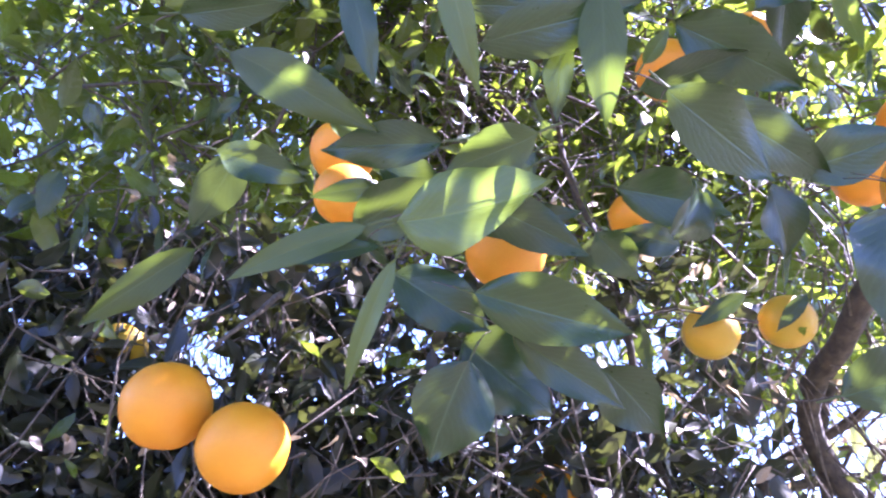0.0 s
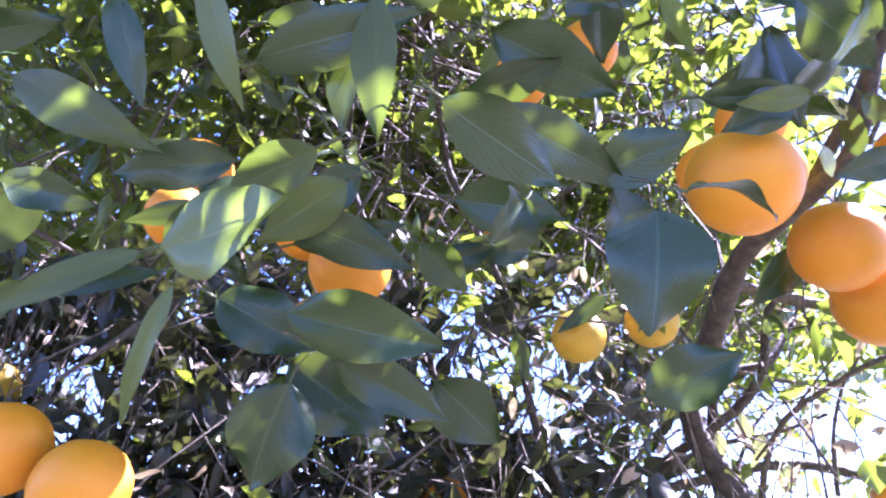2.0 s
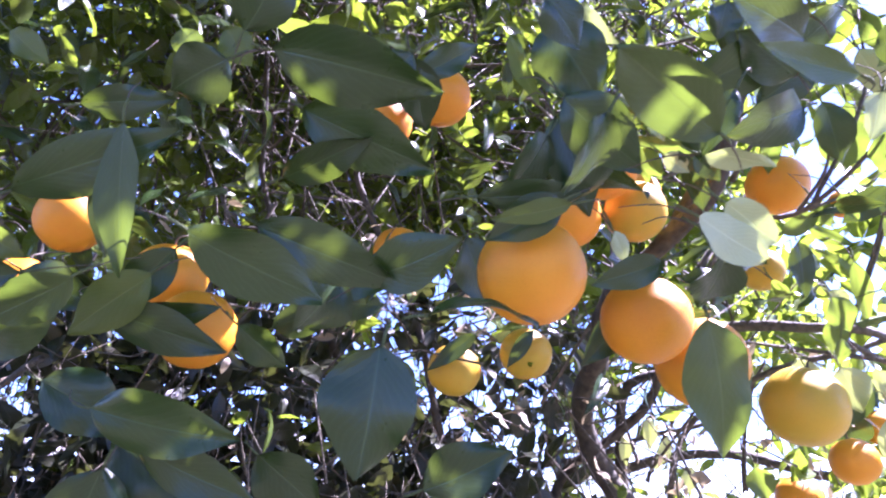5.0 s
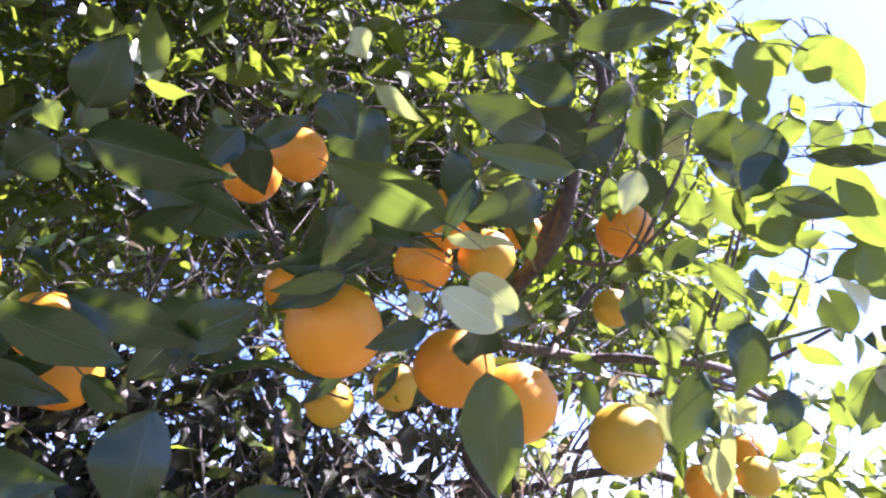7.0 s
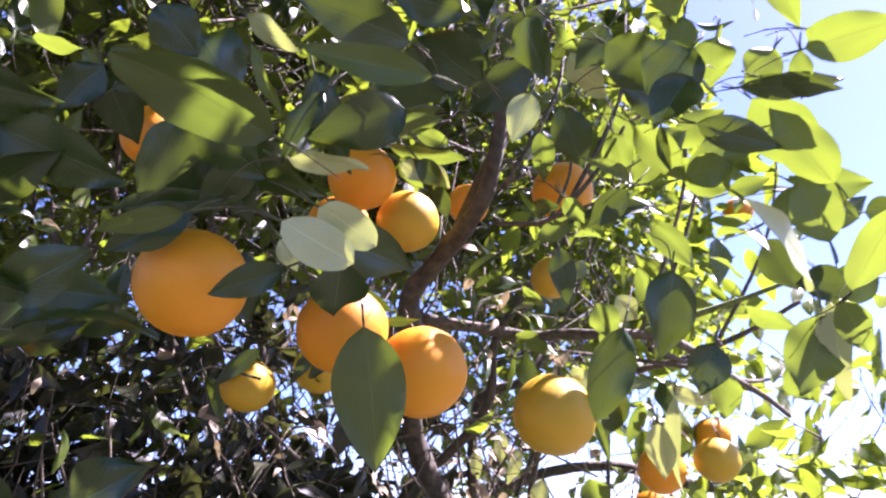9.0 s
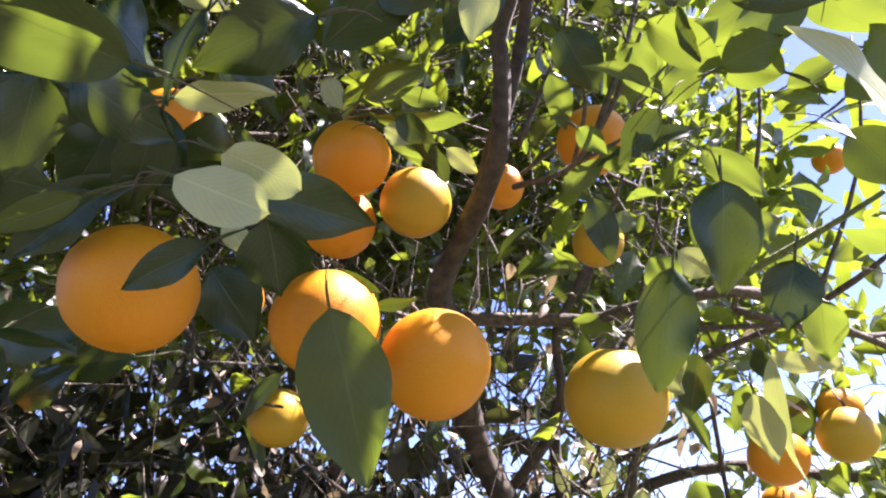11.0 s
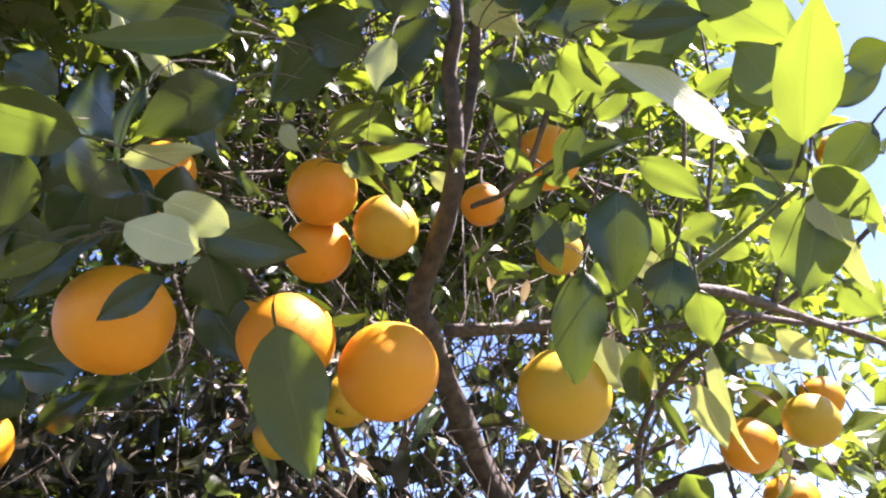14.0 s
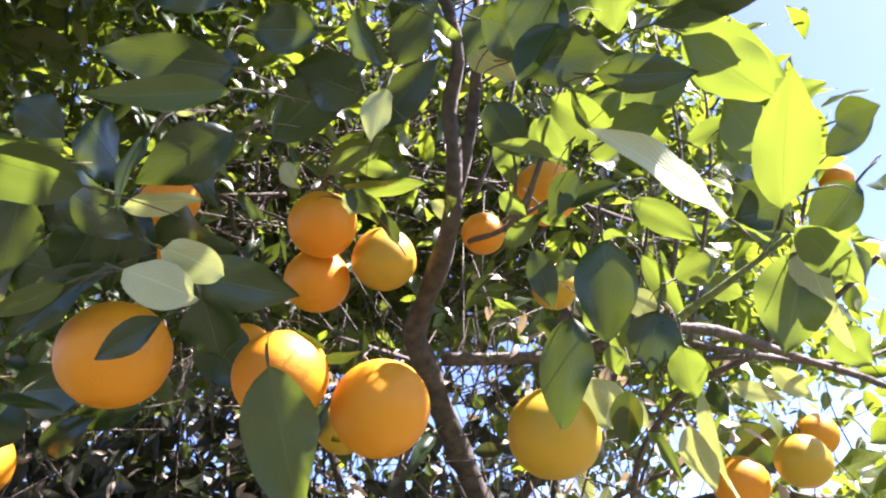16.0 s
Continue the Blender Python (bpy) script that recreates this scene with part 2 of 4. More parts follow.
limb('limb', [(0.100, 1.200, 1.000), (-0.100, 1.150, 1.200), (-0.297, 1.152, 1.499), (-0.38, 1.08, 1.66), (-0.43, 1.02, 1.78), (-0.52, 1.0, 1.95), (-0.53, 0.95, 2.2)], 0.009, 0.004, None, 9, '')
limb('limb', [(0.080, 1.200, 0.950), (-0.300, 1.150, 1.150), (-0.626, 1.114, 1.503), (-0.72, 1.05, 1.6), (-0.83, 1.0, 1.72), (-0.88, 0.98, 1.95)], 0.008, 0.004, None, 9, '')
limb('branch', [(-0.707, 0.820, 1.640), (-0.702, 0.737, 1.582), (-0.720, 0.700, 1.538)], 0.004, 0.002, twig_bark, 9, '')
limb('branch', [(0.000, 1.100, 1.200), (-0.2, 1.05, 1.5), (-0.27, 1.0, 1.75), (-0.36, 0.95, 1.95), (-0.4, 0.9, 2.2)], 0.007, 0.004, None, 9, '')
limb('branch', [(0.120, 1.200, 1.050), (0.141, 1.170, 1.541), (0.234, 1.012, 1.664), (0.371, 0.944, 1.699), (0.469, 0.872, 1.744)], 0.006, 0.003, twig_bark, 9, '')
limb('branch', [(0.118, 0.625, 1.746), (0.134, 0.591, 1.775), (0.136, 0.576, 1.803)], 0.0022, 0.001, twig_bark, 7, '')
limb('branch', [(0.230, 0.760, 1.672), (0.285, 0.715, 1.831), (0.300, 0.700, 1.990)], 0.0028, 0.0011, twig_bark, 7, '')
limb('branch', [(0.250, 0.810, 1.670), (0.325, 0.780, 1.860), (0.360, 0.780, 2.050)], 0.0028, 0.0011, twig_bark, 7, '')
limb('branch', [(0.100, 0.950, 1.720), (0.205, 0.885, 1.910), (0.270, 0.850, 2.100)], 0.0028, 0.0011, twig_bark, 7, '')
limb('branch', [(0.320, 0.820, 1.655), (0.405, 0.795, 1.802), (0.450, 0.800, 1.950)], 0.0028, 0.0011, twig_bark, 7, '')
limb('branch', [(0.130, 0.620, 1.750), (0.190, 0.595, 1.860), (0.210, 0.600, 1.970)], 0.0028, 0.0011, twig_bark, 7, '')
limb('branch', [(0.190, 1.080, 1.760), (0.280, 1.025, 1.980), (0.330, 1.000, 2.200)], 0.0028, 0.0011, twig_bark, 7, '')
limb('branch', [(0.080, 0.660, 1.800), (0.140, 0.645, 1.910), (0.160, 0.660, 2.020)], 0.0028, 0.0011, twig_bark, 7, '')

limb('branch', [(-0.069, 1.396, 1.560), (0.037, 1.356, 1.572), (0.149, 1.303, 1.610), (0.231, 1.265, 1.627), (0.297, 1.231, 1.650)], 0.0070, 0.0030, twig_bark, 8, '')
limb('branch', [(0.085, 1.461, 1.548), (0.229, 1.403, 1.583), (0.341, 1.358, 1.580), (0.426, 1.322, 1.551), (0.528, 1.291, 1.534)], 0.0100, 0.0080, twig_bark, 8, '')
limb('branch', [(0.269, 1.203, 1.513), (0.274, 1.193, 1.596), (0.272, 1.127, 1.670), (0.271, 1.067, 1.701)], 0.0040, 0.0020, twig_bark, 8, '')
limb('branch', [(0.124, 1.263, 1.527), (0.169, 1.250, 1.620), (0.209, 1.218, 1.669)], 0.0040, 0.0020, twig_bark, 8, '')

# ---- fruit ----


def peel_mesh(radius, seed):
    verts, faces, uvs = [], [], []
    cols, rows = 40, 28
    for j in range(rows + 1):
        th = math.pi * j / rows
        for i in range(cols):
            ph = math.tau * i / cols
            d = Vector((math.sin(th) * math.cos(ph), math.sin(th) * math.sin(ph), math.cos(th)))
            r = 1 + 0.018 * noise.noise(d * 1.6 + Vector((seed, 0, 0))) + 0.006 * noise.noise(d * 6 + Vector((0, seed, 0)))
            r -= 0.07 * math.exp(-((th / 0.22) ** 2)) + 0.035 * math.exp(-(((math.pi - th) / 0.13) ** 2))
            verts.append(Vector((d.x * 1.0, d.y * 1.0, d.z * 0.97)) * r * radius)
    for j in range(rows):
        for i in range(cols):
            a, b = j * cols + i, j * cols + (i + 1) % cols
            faces.append((a, a + cols, b + cols, b))
    return verts, faces


FRUIT = []


def orange_fruit(place, radius, mat, lean_x, lean_y):
    """An orange hanging by its stalk: peel, calyx and stalk."""
    k = len(FRUIT)
    ob = mesh_object("orange", *peel_mesh(radius, k * 3.7), mat)
    ob.matrix_world = pose(*place, lean_x, lean_y, (k * 67) % 360)
    words = "ripe orange with dimpled peel" if mat is ripe_peel else "pale yellow-orange unripe orange"
    tagged(ob, words + " hanging from a leafy twig", "orange", group="oranges on the tree")
    star, faces = [Vector((0, 0, radius * 0.94))], []
    for i in range(10):
        a, r = i * math.tau / 10, radius * (0.19 if i % 2 else 0.11)
        star.append(Vector((math.cos(a) * r, math.sin(a) * r, radius * (0.915 if i % 2 else 0.925))))
    for i in range(10):
        faces.append((0, 1 + i, 1 + (i + 1) % 10))
    mesh_object("calyx", star, faces, green_stem, ob)
    top = [Vector((0, 0, radius * 0.9)), Vector((0.001, 0, radius * 1.06)), Vector((0.002, 0.002, radius * 1.18))]
    mesh_object("stalk", *tube_data(smooth_line(top, 3), 0.0016, 0.0011, 6), twig_bark, ob)
    FRUIT.append((Vector(place), radius, ob.matrix_world @ top[2]))
    return ob


# fruit begin
orange_fruit((-0.151, 0.479, 1.634), 0.0381, ripe_peel, -6, 4)
orange_fruit((-0.057, 0.542, 1.618), 0.0350, ripe_peel, 5, -8)
orange_fruit((-0.000, 0.592, 1.596), 0.0380, ripe_peel, -10, 6)
orange_fruit((0.117, 0.670, 1.573), 0.0377, pale_peel, -14, -5)
orange_fruit((-0.746, 0.690, 1.473), 0.0420, ripe_peel, 4, 6)
orange_fruit((-0.661, 0.681, 1.442), 0.0407, ripe_peel, -8, -4)
orange_fruit((-0.441, 0.621, 1.627), 0.0367, ripe_peel, 9, 3)
orange_fruit((-0.348, 1.041, 1.468), 0.0370, ripe_peel, 3, 3)
orange_fruit((-0.628, 0.692, 1.767), 0.0372, ripe_peel, -5, 9)
orange_fruit((-0.586, 0.584, 1.652), 0.0280, ripe_peel, 8, -9)
orange_fruit((-0.489, 0.652, 1.685), 0.0370, ripe_peel, 2, 10)
orange_fruit((-0.281, 0.830, 1.785), 0.0330, ripe_peel, -9, 4)
orange_fruit((-0.126, 0.791, 1.646), 0.0300, pale_peel, 6, 6)
orange_fruit((-0.208, 0.795, 1.627), 0.0306, pale_peel, -4, -7)
orange_fruit((-0.222, 0.593, 1.857), 0.0300, ripe_peel, -7, 2)
orange_fruit((-0.286, 0.638, 1.857), 0.0325, ripe_peel, -3, -12)
orange_fruit((-0.061, 0.619, 1.794), 0.0332, ripe_peel, 4, -6)
orange_fruit((-0.090, 0.663, 1.760), 0.0330, ripe_peel, -12, 3)
orange_fruit((-0.020, 0.671, 1.770), 0.0324, pale_peel, 8, 7)
orange_fruit((0.046, 0.869, 1.889), 0.0287, ripe_peel, -5, -9)
orange_fruit((0.147, 0.701, 1.817), 0.0333, ripe_peel, 7, 2)
orange_fruit((0.135, 0.744, 1.733), 0.0240, pale_peel, -8, -8)
orange_fruit((0.321, 0.845, 1.548), 0.0254, pale_peel, 7, 9)
orange_fruit((0.369, 0.978, 1.592), 0.0240, ripe_peel, -11, -4)
orange_fruit((0.264, 0.867, 1.539), 0.0275, ripe_peel, 4, 4)
orange_fruit((0.333, 1.162, 1.502), 0.0360, ripe_peel, 4, -9)
orange_fruit((0.673, 1.430, 2.144), 0.0328, ripe_peel, -4, 9)
orange_fruit((-0.996, 1.003, 1.601), 0.0370, pale_peel, 6, 3)
# fruit end

# ---- near leaves ----


def leaf_data(length, width, fold, curl, seed, rows=10, cols=6, blunt=0.0):
    """A blade along +x that faces +z: pointed oval, folded at the midrib, bowed along its length, wavy at the rim."""
    verts, uvs, faces = [], [], []
    x = z = 0.0
    spine = [(0.0, 0.0)]
    for i in range(rows):
        a = radians(curl) * (0.5 - (i + 0.5) / rows)
        x, z = x + math.cos(a), z + math.sin(a)
        spine.append((x, z))
    s0 = length / x
    f = radians(fold)
    for i, (px, pz) in enumerate(spine):
        s = i / rows
        turn = radians(34) * math.sin(seed * 5.3) * (s - 0.4)
        w = width / 2 * (math.sin(math.pi * min(1, s ** 0.84)) ** 0.8 * (1 - 0.32 * s ** 3) if 0 < i < rows else 0.015)
        if 0 < i < rows:
            w += blunt * (width / 2 * math.sqrt(1 - (2 * s - 1) ** 2) - w)
        for j in range(cols + 1):
            v = j / cols * 2 - 1
            av = abs(v)
            wav = 0.24 * width * av * av * noise.noise((s * 3.2 + seed * 7.1, v * 0.7 + seed, seed * 1.3))
            side = 0.035 * width * math.sin(s * 3 + seed) * (1 - av)
            ragged = 1 + (0.035 * noise.noise((s * 14, v + seed * 3, 5)) if av == 1 else 0)
            yy, zz = v * w * math.cos(f) * ragged, av * w * math.sin(f) * (1 - 0.35 * av) + wav
            verts.append((px * s0, yy * math.cos(turn) - zz * math.sin(turn) + side, pz * s0 + yy * math.sin(turn) + zz * math.cos(turn)))
            uvs.append((s, j / cols))
    for i in range(rows):
        for j in range(cols):
            a = i * (cols + 1) + j
            faces.append((a, a + cols + 1, a + cols + 2, a + 1))
    return verts, faces, uvs


LEAF_BASES = []
stalk_line = smooth_line([Vector((0.0, 0, 0)), Vector((-0.55, 0, -0.04)), Vector((-1.0, 0.06, -0.2))], 3)
stalk_mesh = bpy.data.meshes.new("petiole")
stalk_mesh.from_pydata(*[tube_data(stalk_line, 0.062, 0.05, 5)[0], [], tube_data(stalk_line, 0.062, 0.05, 5)[1]])
stalk_mesh.polygons.foreach_set("use_smooth", np.ones(len(stalk_mesh.polygons), dtype=bool))
stalk_mesh.materials.append(green_stem)


def add_petiole(leaf, length):
    ob = new("petiole", stalk_mesh)
    ob.parent = leaf
    ob.scale = (length, length, length)
    return ob



def hero_leaf(base, tip, width, normal, fold, curl, mat, blunt=0.0):
    """One leaf of the tree from its stalk's end to its tip; normal: the way that its hollow faces."""
    b, t = Vector(base), Vector(tip)
    ax = (t - b).normalized()
    n = Vector(normal)
    n = (n - ax * n.dot(ax)).normalized()
    m = Matrix((ax, n.cross(ax), n)).transposed().to_4x4()
    m.translation = b
    k = len(LEAF_BASES)
    verts, faces, uvs = leaf_data((t - b).length, width, fold, curl, k * 0.37, 14, 8, blunt)
    ob = mesh_object("leaf", verts, faces, mat, None, True, uvs)
    adopt(ob)
    ob.matrix_basis = m
    LEAF_BASES.append((b, ax))
    add_petiole(ob, 0.015)
    return ob


# near leaves begin
hero_leaf((-0.032, 0.484, 1.603), (-0.024, 0.512, 1.512), 0.052, (0.18, -0.94, -0.28), 10, 24, grown)
hero_leaf((-0.066, 0.388, 1.636), (-0.026, 0.399, 1.615), 0.028, (0.22, -0.97, -0.07), 8, -30, underside_and_glare, 0.8)
hero_leaf((-0.047, 0.395, 1.648), (-0.015, 0.408, 1.629), 0.024, (-0.00, -0.84, -0.54), 8, -28, underside_and_glare, 0.8)
hero_leaf((-0.040, 0.422, 1.627), (-0.047, 0.458, 1.602), 0.037, (0.37, -0.49, -0.79), 14, 20, mature)
hero_leaf((-0.053, 0.421, 1.644), (0.002, 0.463, 1.636), 0.036, (0.55, -0.77, -0.33), 14, 20, mature)
hero_leaf((-0.075, 0.433, 1.626), (-0.120, 0.432, 1.609), 0.022, (0.16, -0.89, -0.42), 14, 30, mature)
hero_leaf((-0.064, 0.350, 1.668), (-0.128, 0.299, 1.681), 0.041, (-0.15, -0.75, -0.62), 16, -24, grown, 0.55)
hero_leaf((-0.043, 0.367, 1.707), (-0.065, 0.378, 1.666), 0.020, (-0.16, -0.97, -0.19), 30, 40, mature)
hero_leaf((-0.062, 0.377, 1.670), (-0.018, 0.386, 1.667), 0.018, (-0.04, -0.23, -0.97), 20, -25, underside_and_glare)
hero_leaf((0.003, 0.384, 1.706), (-0.052, 0.372, 1.680), 0.035, (0.41, -0.73, -0.55), 14, 25, mature)
hero_leaf((0.020, 0.353, 1.706), (-0.049, 0.324, 1.704), 0.023, (0.38, -0.88, -0.28), 20, -25, young)
hero_leaf((0.005, 0.373, 1.747), (-0.057, 0.332, 1.748), 0.032, (0.37, -0.58, -0.73), 14, 25, mature)
hero_leaf((0.082, 0.425, 1.745), (0.068, 0.429, 1.710), 0.025, (0.01, -0.99, -0.12), 25, 20, underside_and_glare)
hero_leaf((0.195, 0.434, 1.763), (0.164, 0.437, 1.724), 0.038, (-0.22, -0.97, 0.11), 20, 30, mature)
hero_leaf((0.161, 0.483, 1.793), (0.231, 0.511, 1.797), 0.047, (0.33, -0.73, -0.60), 14, 20, mature)
hero_leaf((0.251, 0.448, 1.612), (0.194, 0.392, 1.648), 0.027, (0.69, -0.72, -0.04), 10, 24, underside_and_glare)
hero_leaf((0.278, 0.454, 1.614), (0.286, 0.389, 1.648), 0.033, (-0.22, -0.47, -0.85), 16, -18, young)
hero_leaf((0.275, 0.531, 1.699), (0.324, 0.516, 1.729), 0.034, (0.12, -0.78, -0.61), 14, 20, young)
hero_leaf((0.276, 0.523, 1.776), (0.217, 0.525, 1.745), 0.035, (0.03, -0.99, -0.13), 14, 20, young)
hero_leaf((0.296, 0.522, 1.617), (0.272, 0.534, 1.563), 0.044, (-0.24, -0.96, -0.11), 12, -20, young)
hero_leaf((0.299, 0.517, 1.627), (0.307, 0.535, 1.558), 0.027, (-0.79, -0.56, -0.24), 20, 25, underside_and_glare)
hero_leaf((0.289, 0.570, 1.700), (0.318, 0.588, 1.661), 0.037, (-0.20, -0.82, -0.53), 14, 20, mature)
hero_leaf((0.189, 0.515, 1.652), (0.177, 0.533, 1.590), 0.041, (0.10, -0.95, -0.30), 10, 15, mature, 0.35)
hero_leaf((0.158, 0.552, 1.620), (0.135, 0.572, 1.552), 0.037, (-0.06, -0.96, -0.27), 12, 20, mature, 0.35)
hero_leaf((0.210, 0.513, 1.596), (0.197, 0.518, 1.561), 0.031, (-0.16, -0.99, -0.07), 14, 20, mature)
hero_leaf((0.219, 0.522, 1.577), (0.218, 0.539, 1.548), 0.023, (-0.12, -0.87, -0.48), 14, 20, young)
hero_leaf((0.175, 0.690, 1.643), (0.177, 0.704, 1.619), 0.019, (0.02, -0.86, -0.51), 14, 20, young)
hero_leaf((0.218, 0.633, 1.764), (0.134, 0.632, 1.747), 0.023, (-0.05, -0.95, 0.30), 25, 20, mature)
hero_leaf((-0.035, 0.603, 1.822), (0.046, 0.637, 1.822), 0.027, (0.05, -0.13, -0.99), 14, 20, young)
hero_leaf((-0.043, 0.602, 1.841), (0.016, 0.596, 1.859), 0.039, (0.18, -0.57, -0.80), 14, 20, young)
hero_leaf((-0.023, 0.620, 1.818), (-0.002, 0.632, 1.787), 0.022, (-0.19, -0.88, -0.44), 14, 20, young)
hero_leaf((0.091, 0.635, 1.684), (0.112, 0.649, 1.669), 0.014, (-0.26, -0.49, -0.83), 14, 20, young)
hero_leaf((0.016, 0.824, 1.665), (0.024, 0.836, 1.647), 0.014, (0.29, -0.85, -0.45), 14, 20, young)
hero_leaf((0.149, 0.656, 1.607), (0.163, 0.659, 1.567), 0.039, (-0.43, -0.88, -0.22), 20, 20, underside_and_glare)
hero_leaf((0.183, 0.681, 1.600), (0.169, 0.702, 1.557), 0.029, (-0.30, -0.89, -0.33), 14, 20, mature)
hero_leaf((0.221, 0.710, 1.570), (0.231, 0.740, 1.522), 0.031, (-0.44, -0.72, -0.54), 14, 20, underside_and_glare)
hero_leaf((0.238, 0.700, 1.595), (0.251, 0.754, 1.507), 0.020, (-0.81, -0.45, -0.38), 25, 35, underside_and_glare)
hero_leaf((-0.031, 0.550, 1.628), (0.002, 0.557, 1.630), 0.013, (0.12, -0.26, -0.96), 14, 20, mature)
hero_leaf((-0.042, 0.535, 1.649), (-0.019, 0.540, 1.631), 0.014, (-0.43, -0.59, -0.69), 14, 20, mature)
hero_leaf((0.069, 0.485, 1.829), (0.110, 0.473, 1.870), 0.034, (0.37, -0.72, -0.59), 14, 20, mature)
hero_leaf((0.126, 0.559, 1.829), (0.148, 0.583, 1.778), 0.038, (-0.04, -0.90, -0.42), 14, 20, mature)
hero_leaf((0.224, 0.660, 1.761), (0.276, 0.695, 1.723), 0.030, (0.06, -0.77, -0.64), 14, 20, young)
hero_leaf((0.184, 0.603, 1.843), (0.175, 0.628, 1.794), 0.030, (0.02, -0.89, -0.46), 14, 20, young)
hero_leaf((0.199, 0.617, 1.783), (0.231, 0.608, 1.814), 0.029, (0.16, -0.89, -0.42), 14, 20, young)
hero_leaf((0.369, 0.620, 1.733), (0.414, 0.615, 1.762), 0.026, (0.08, -0.96, -0.27), 14, 20, mature)
hero_leaf((0.246, 0.721, 1.704), (0.291, 0.726, 1.718), 0.031, (0.19, -0.92, -0.34), 14, 20, young)
hero_leaf((0.301, 0.748, 1.684), (0.262, 0.724, 1.707), 0.026, (0.12, -0.79, -0.60), 14, 20, young)
hero_leaf((0.224, 0.721, 1.736), (0.248, 0.762, 1.675), 0.024, (-0.03, -0.82, -0.57), 14, 20, young)
hero_leaf((-0.119, 0.360, 1.686), (-0.144, 0.377, 1.645), 0.033, (0.67, -0.46, -0.59), 14, 20, mature)
hero_leaf((-0.149, 0.364, 1.773), (-0.128, 0.384, 1.748), 0.033, (0.40, -0.85, -0.34), 14, 20, mature)
hero_leaf((-0.142, 0.434, 1.717), (-0.171, 0.438, 1.677), 0.039, (0.65, -0.56, -0.52), 14, 20, mature)
hero_leaf((-0.133, 0.412, 1.655), (-0.184, 0.406, 1.642), 0.017, (0.25, -0.72, -0.64), 14, 20, young)
hero_leaf((-0.144, 0.411, 1.790), (-0.106, 0.423, 1.733), 0.055, (-0.20, -0.92, -0.34), 14, 20, mature)
hero_leaf((-0.393, 0.588, 1.940), (-0.399, 0.561, 2.035), 0.035, (0.70, -0.70, -0.16), 14, 20, young)
hero_leaf((-0.530, 0.645, 2.107), (-0.470, 0.668, 2.053), 0.036, (-0.09, -0.88, -0.47), 14, 20, young)
hero_leaf((-0.390, 0.568, 1.931), (-0.336, 0.573, 1.920), 0.025, (-0.15, -0.34, -0.93), 14, 20, young)
hero_leaf((-0.408, 0.565, 1.938), (-0.414, 0.574, 1.995), 0.028, (0.77, -0.61, 0.17), 14, 20, mature)
hero_leaf((-0.276, 0.488, 1.846), (-0.261, 0.498, 1.822), 0.016, (0.17, -0.94, -0.28), 14, 20, young)
hero_leaf((-0.148, 0.479, 1.925), (-0.130, 0.487, 1.905), 0.021, (-0.07, -0.89, -0.44), 14, 20, mature)
hero_leaf((-0.239, 0.461, 1.807), (-0.269, 0.465, 1.769), 0.033, (0.38, -0.84, -0.39), 14, 20, mature)
hero_leaf((-0.361, 0.412, 1.763), (-0.400, 0.420, 1.743), 0.047, (0.20, -0.72, -0.66), 14, 20, mature)
hero_leaf((-0.367, 0.445, 1.816), (-0.334, 0.422, 1.874), 0.052, (0.46, -0.71, -0.54), 14, 20, mature)
hero_leaf((-0.048, 0.594, 1.646), (-0.096, 0.613, 1.596), 0.032, (-0.08, -0.95, -0.30), 14, 20, mature)
hero_leaf((-0.021, 0.401, 1.802), (-0.029, 0.411, 1.778), 0.026, (0.00, -0.93, -0.37), 14, 20, mature)
hero_leaf((0.039, 0.420, 1.810), (-0.015, 0.411, 1.830), 0.036, (-0.10, -0.79, -0.60), 14, 20, mature)
hero_leaf((0.077, 0.388, 1.778), (0.089, 0.403, 1.742), 0.033, (-0.71, -0.53, -0.46), 14, 20, mature)
hero_leaf((0.273, 0.491, 1.806), (0.337, 0.495, 1.796), 0.024, (-0.14, -0.16, -0.98), 14, 20, mature)
hero_leaf((0.230, 0.414, 1.864), (0.247, 0.428, 1.828), 0.040, (-0.44, -0.74, -0.51), 14, 20, young)
hero_leaf((0.190, 0.416, 1.858), (0.212, 0.426, 1.833), 0.036, (-0.35, -0.73, -0.59), 14, 20, young)
hero_leaf((0.272, 0.447, 1.889), (0.300, 0.469, 1.835), 0.027, (-0.46, -0.72, -0.53), 14, 20, young)
hero_leaf((0.281, 0.526, 1.810), (0.341, 0.547, 1.750), 0.053, (-0.45, -0.60, -0.66), 14, 20, young)
hero_leaf((0.153, 0.469, 1.840), (0.126, 0.482, 1.809), 0.026, (0.06, -0.91, -0.40), 14, 20, mature)
hero_leaf((0.052, 0.463, 1.788), (0.004, 0.447, 1.815), 0.046, (-0.07, -0.79, -0.60), 14, 20, mature)
hero_leaf((0.193, 0.503, 1.773), (0.201, 0.519, 1.738), 0.017, (-0.91, -0.27, -0.31), 14, 20, mature)
hero_leaf((0.268, 0.576, 1.747), (0.306, 0.573, 1.760), 0.019, (0.05, -0.94, -0.34), 14, 20, young)
hero_leaf((0.165, 0.675, 1.680), (0.185, 0.690, 1.650), 0.032, (-0.08, -0.87, -0.49), 14, 20, young)
hero_leaf((-0.502, 0.398, 1.534), (-0.423, 0.345, 1.534), 0.050, (-0.40, -0.85, -0.10), 10, -22, young)
hero_leaf((-0.505, 0.430, 1.527), (-0.527, 0.453, 1.453), 0.015, (-0.16, -0.95, -0.25), 14, 25, young)
hero_leaf((-0.523, 0.422, 1.543), (-0.596, 0.417, 1.500), 0.020, (0.15, -0.98, -0.14), 14, 35, grown)
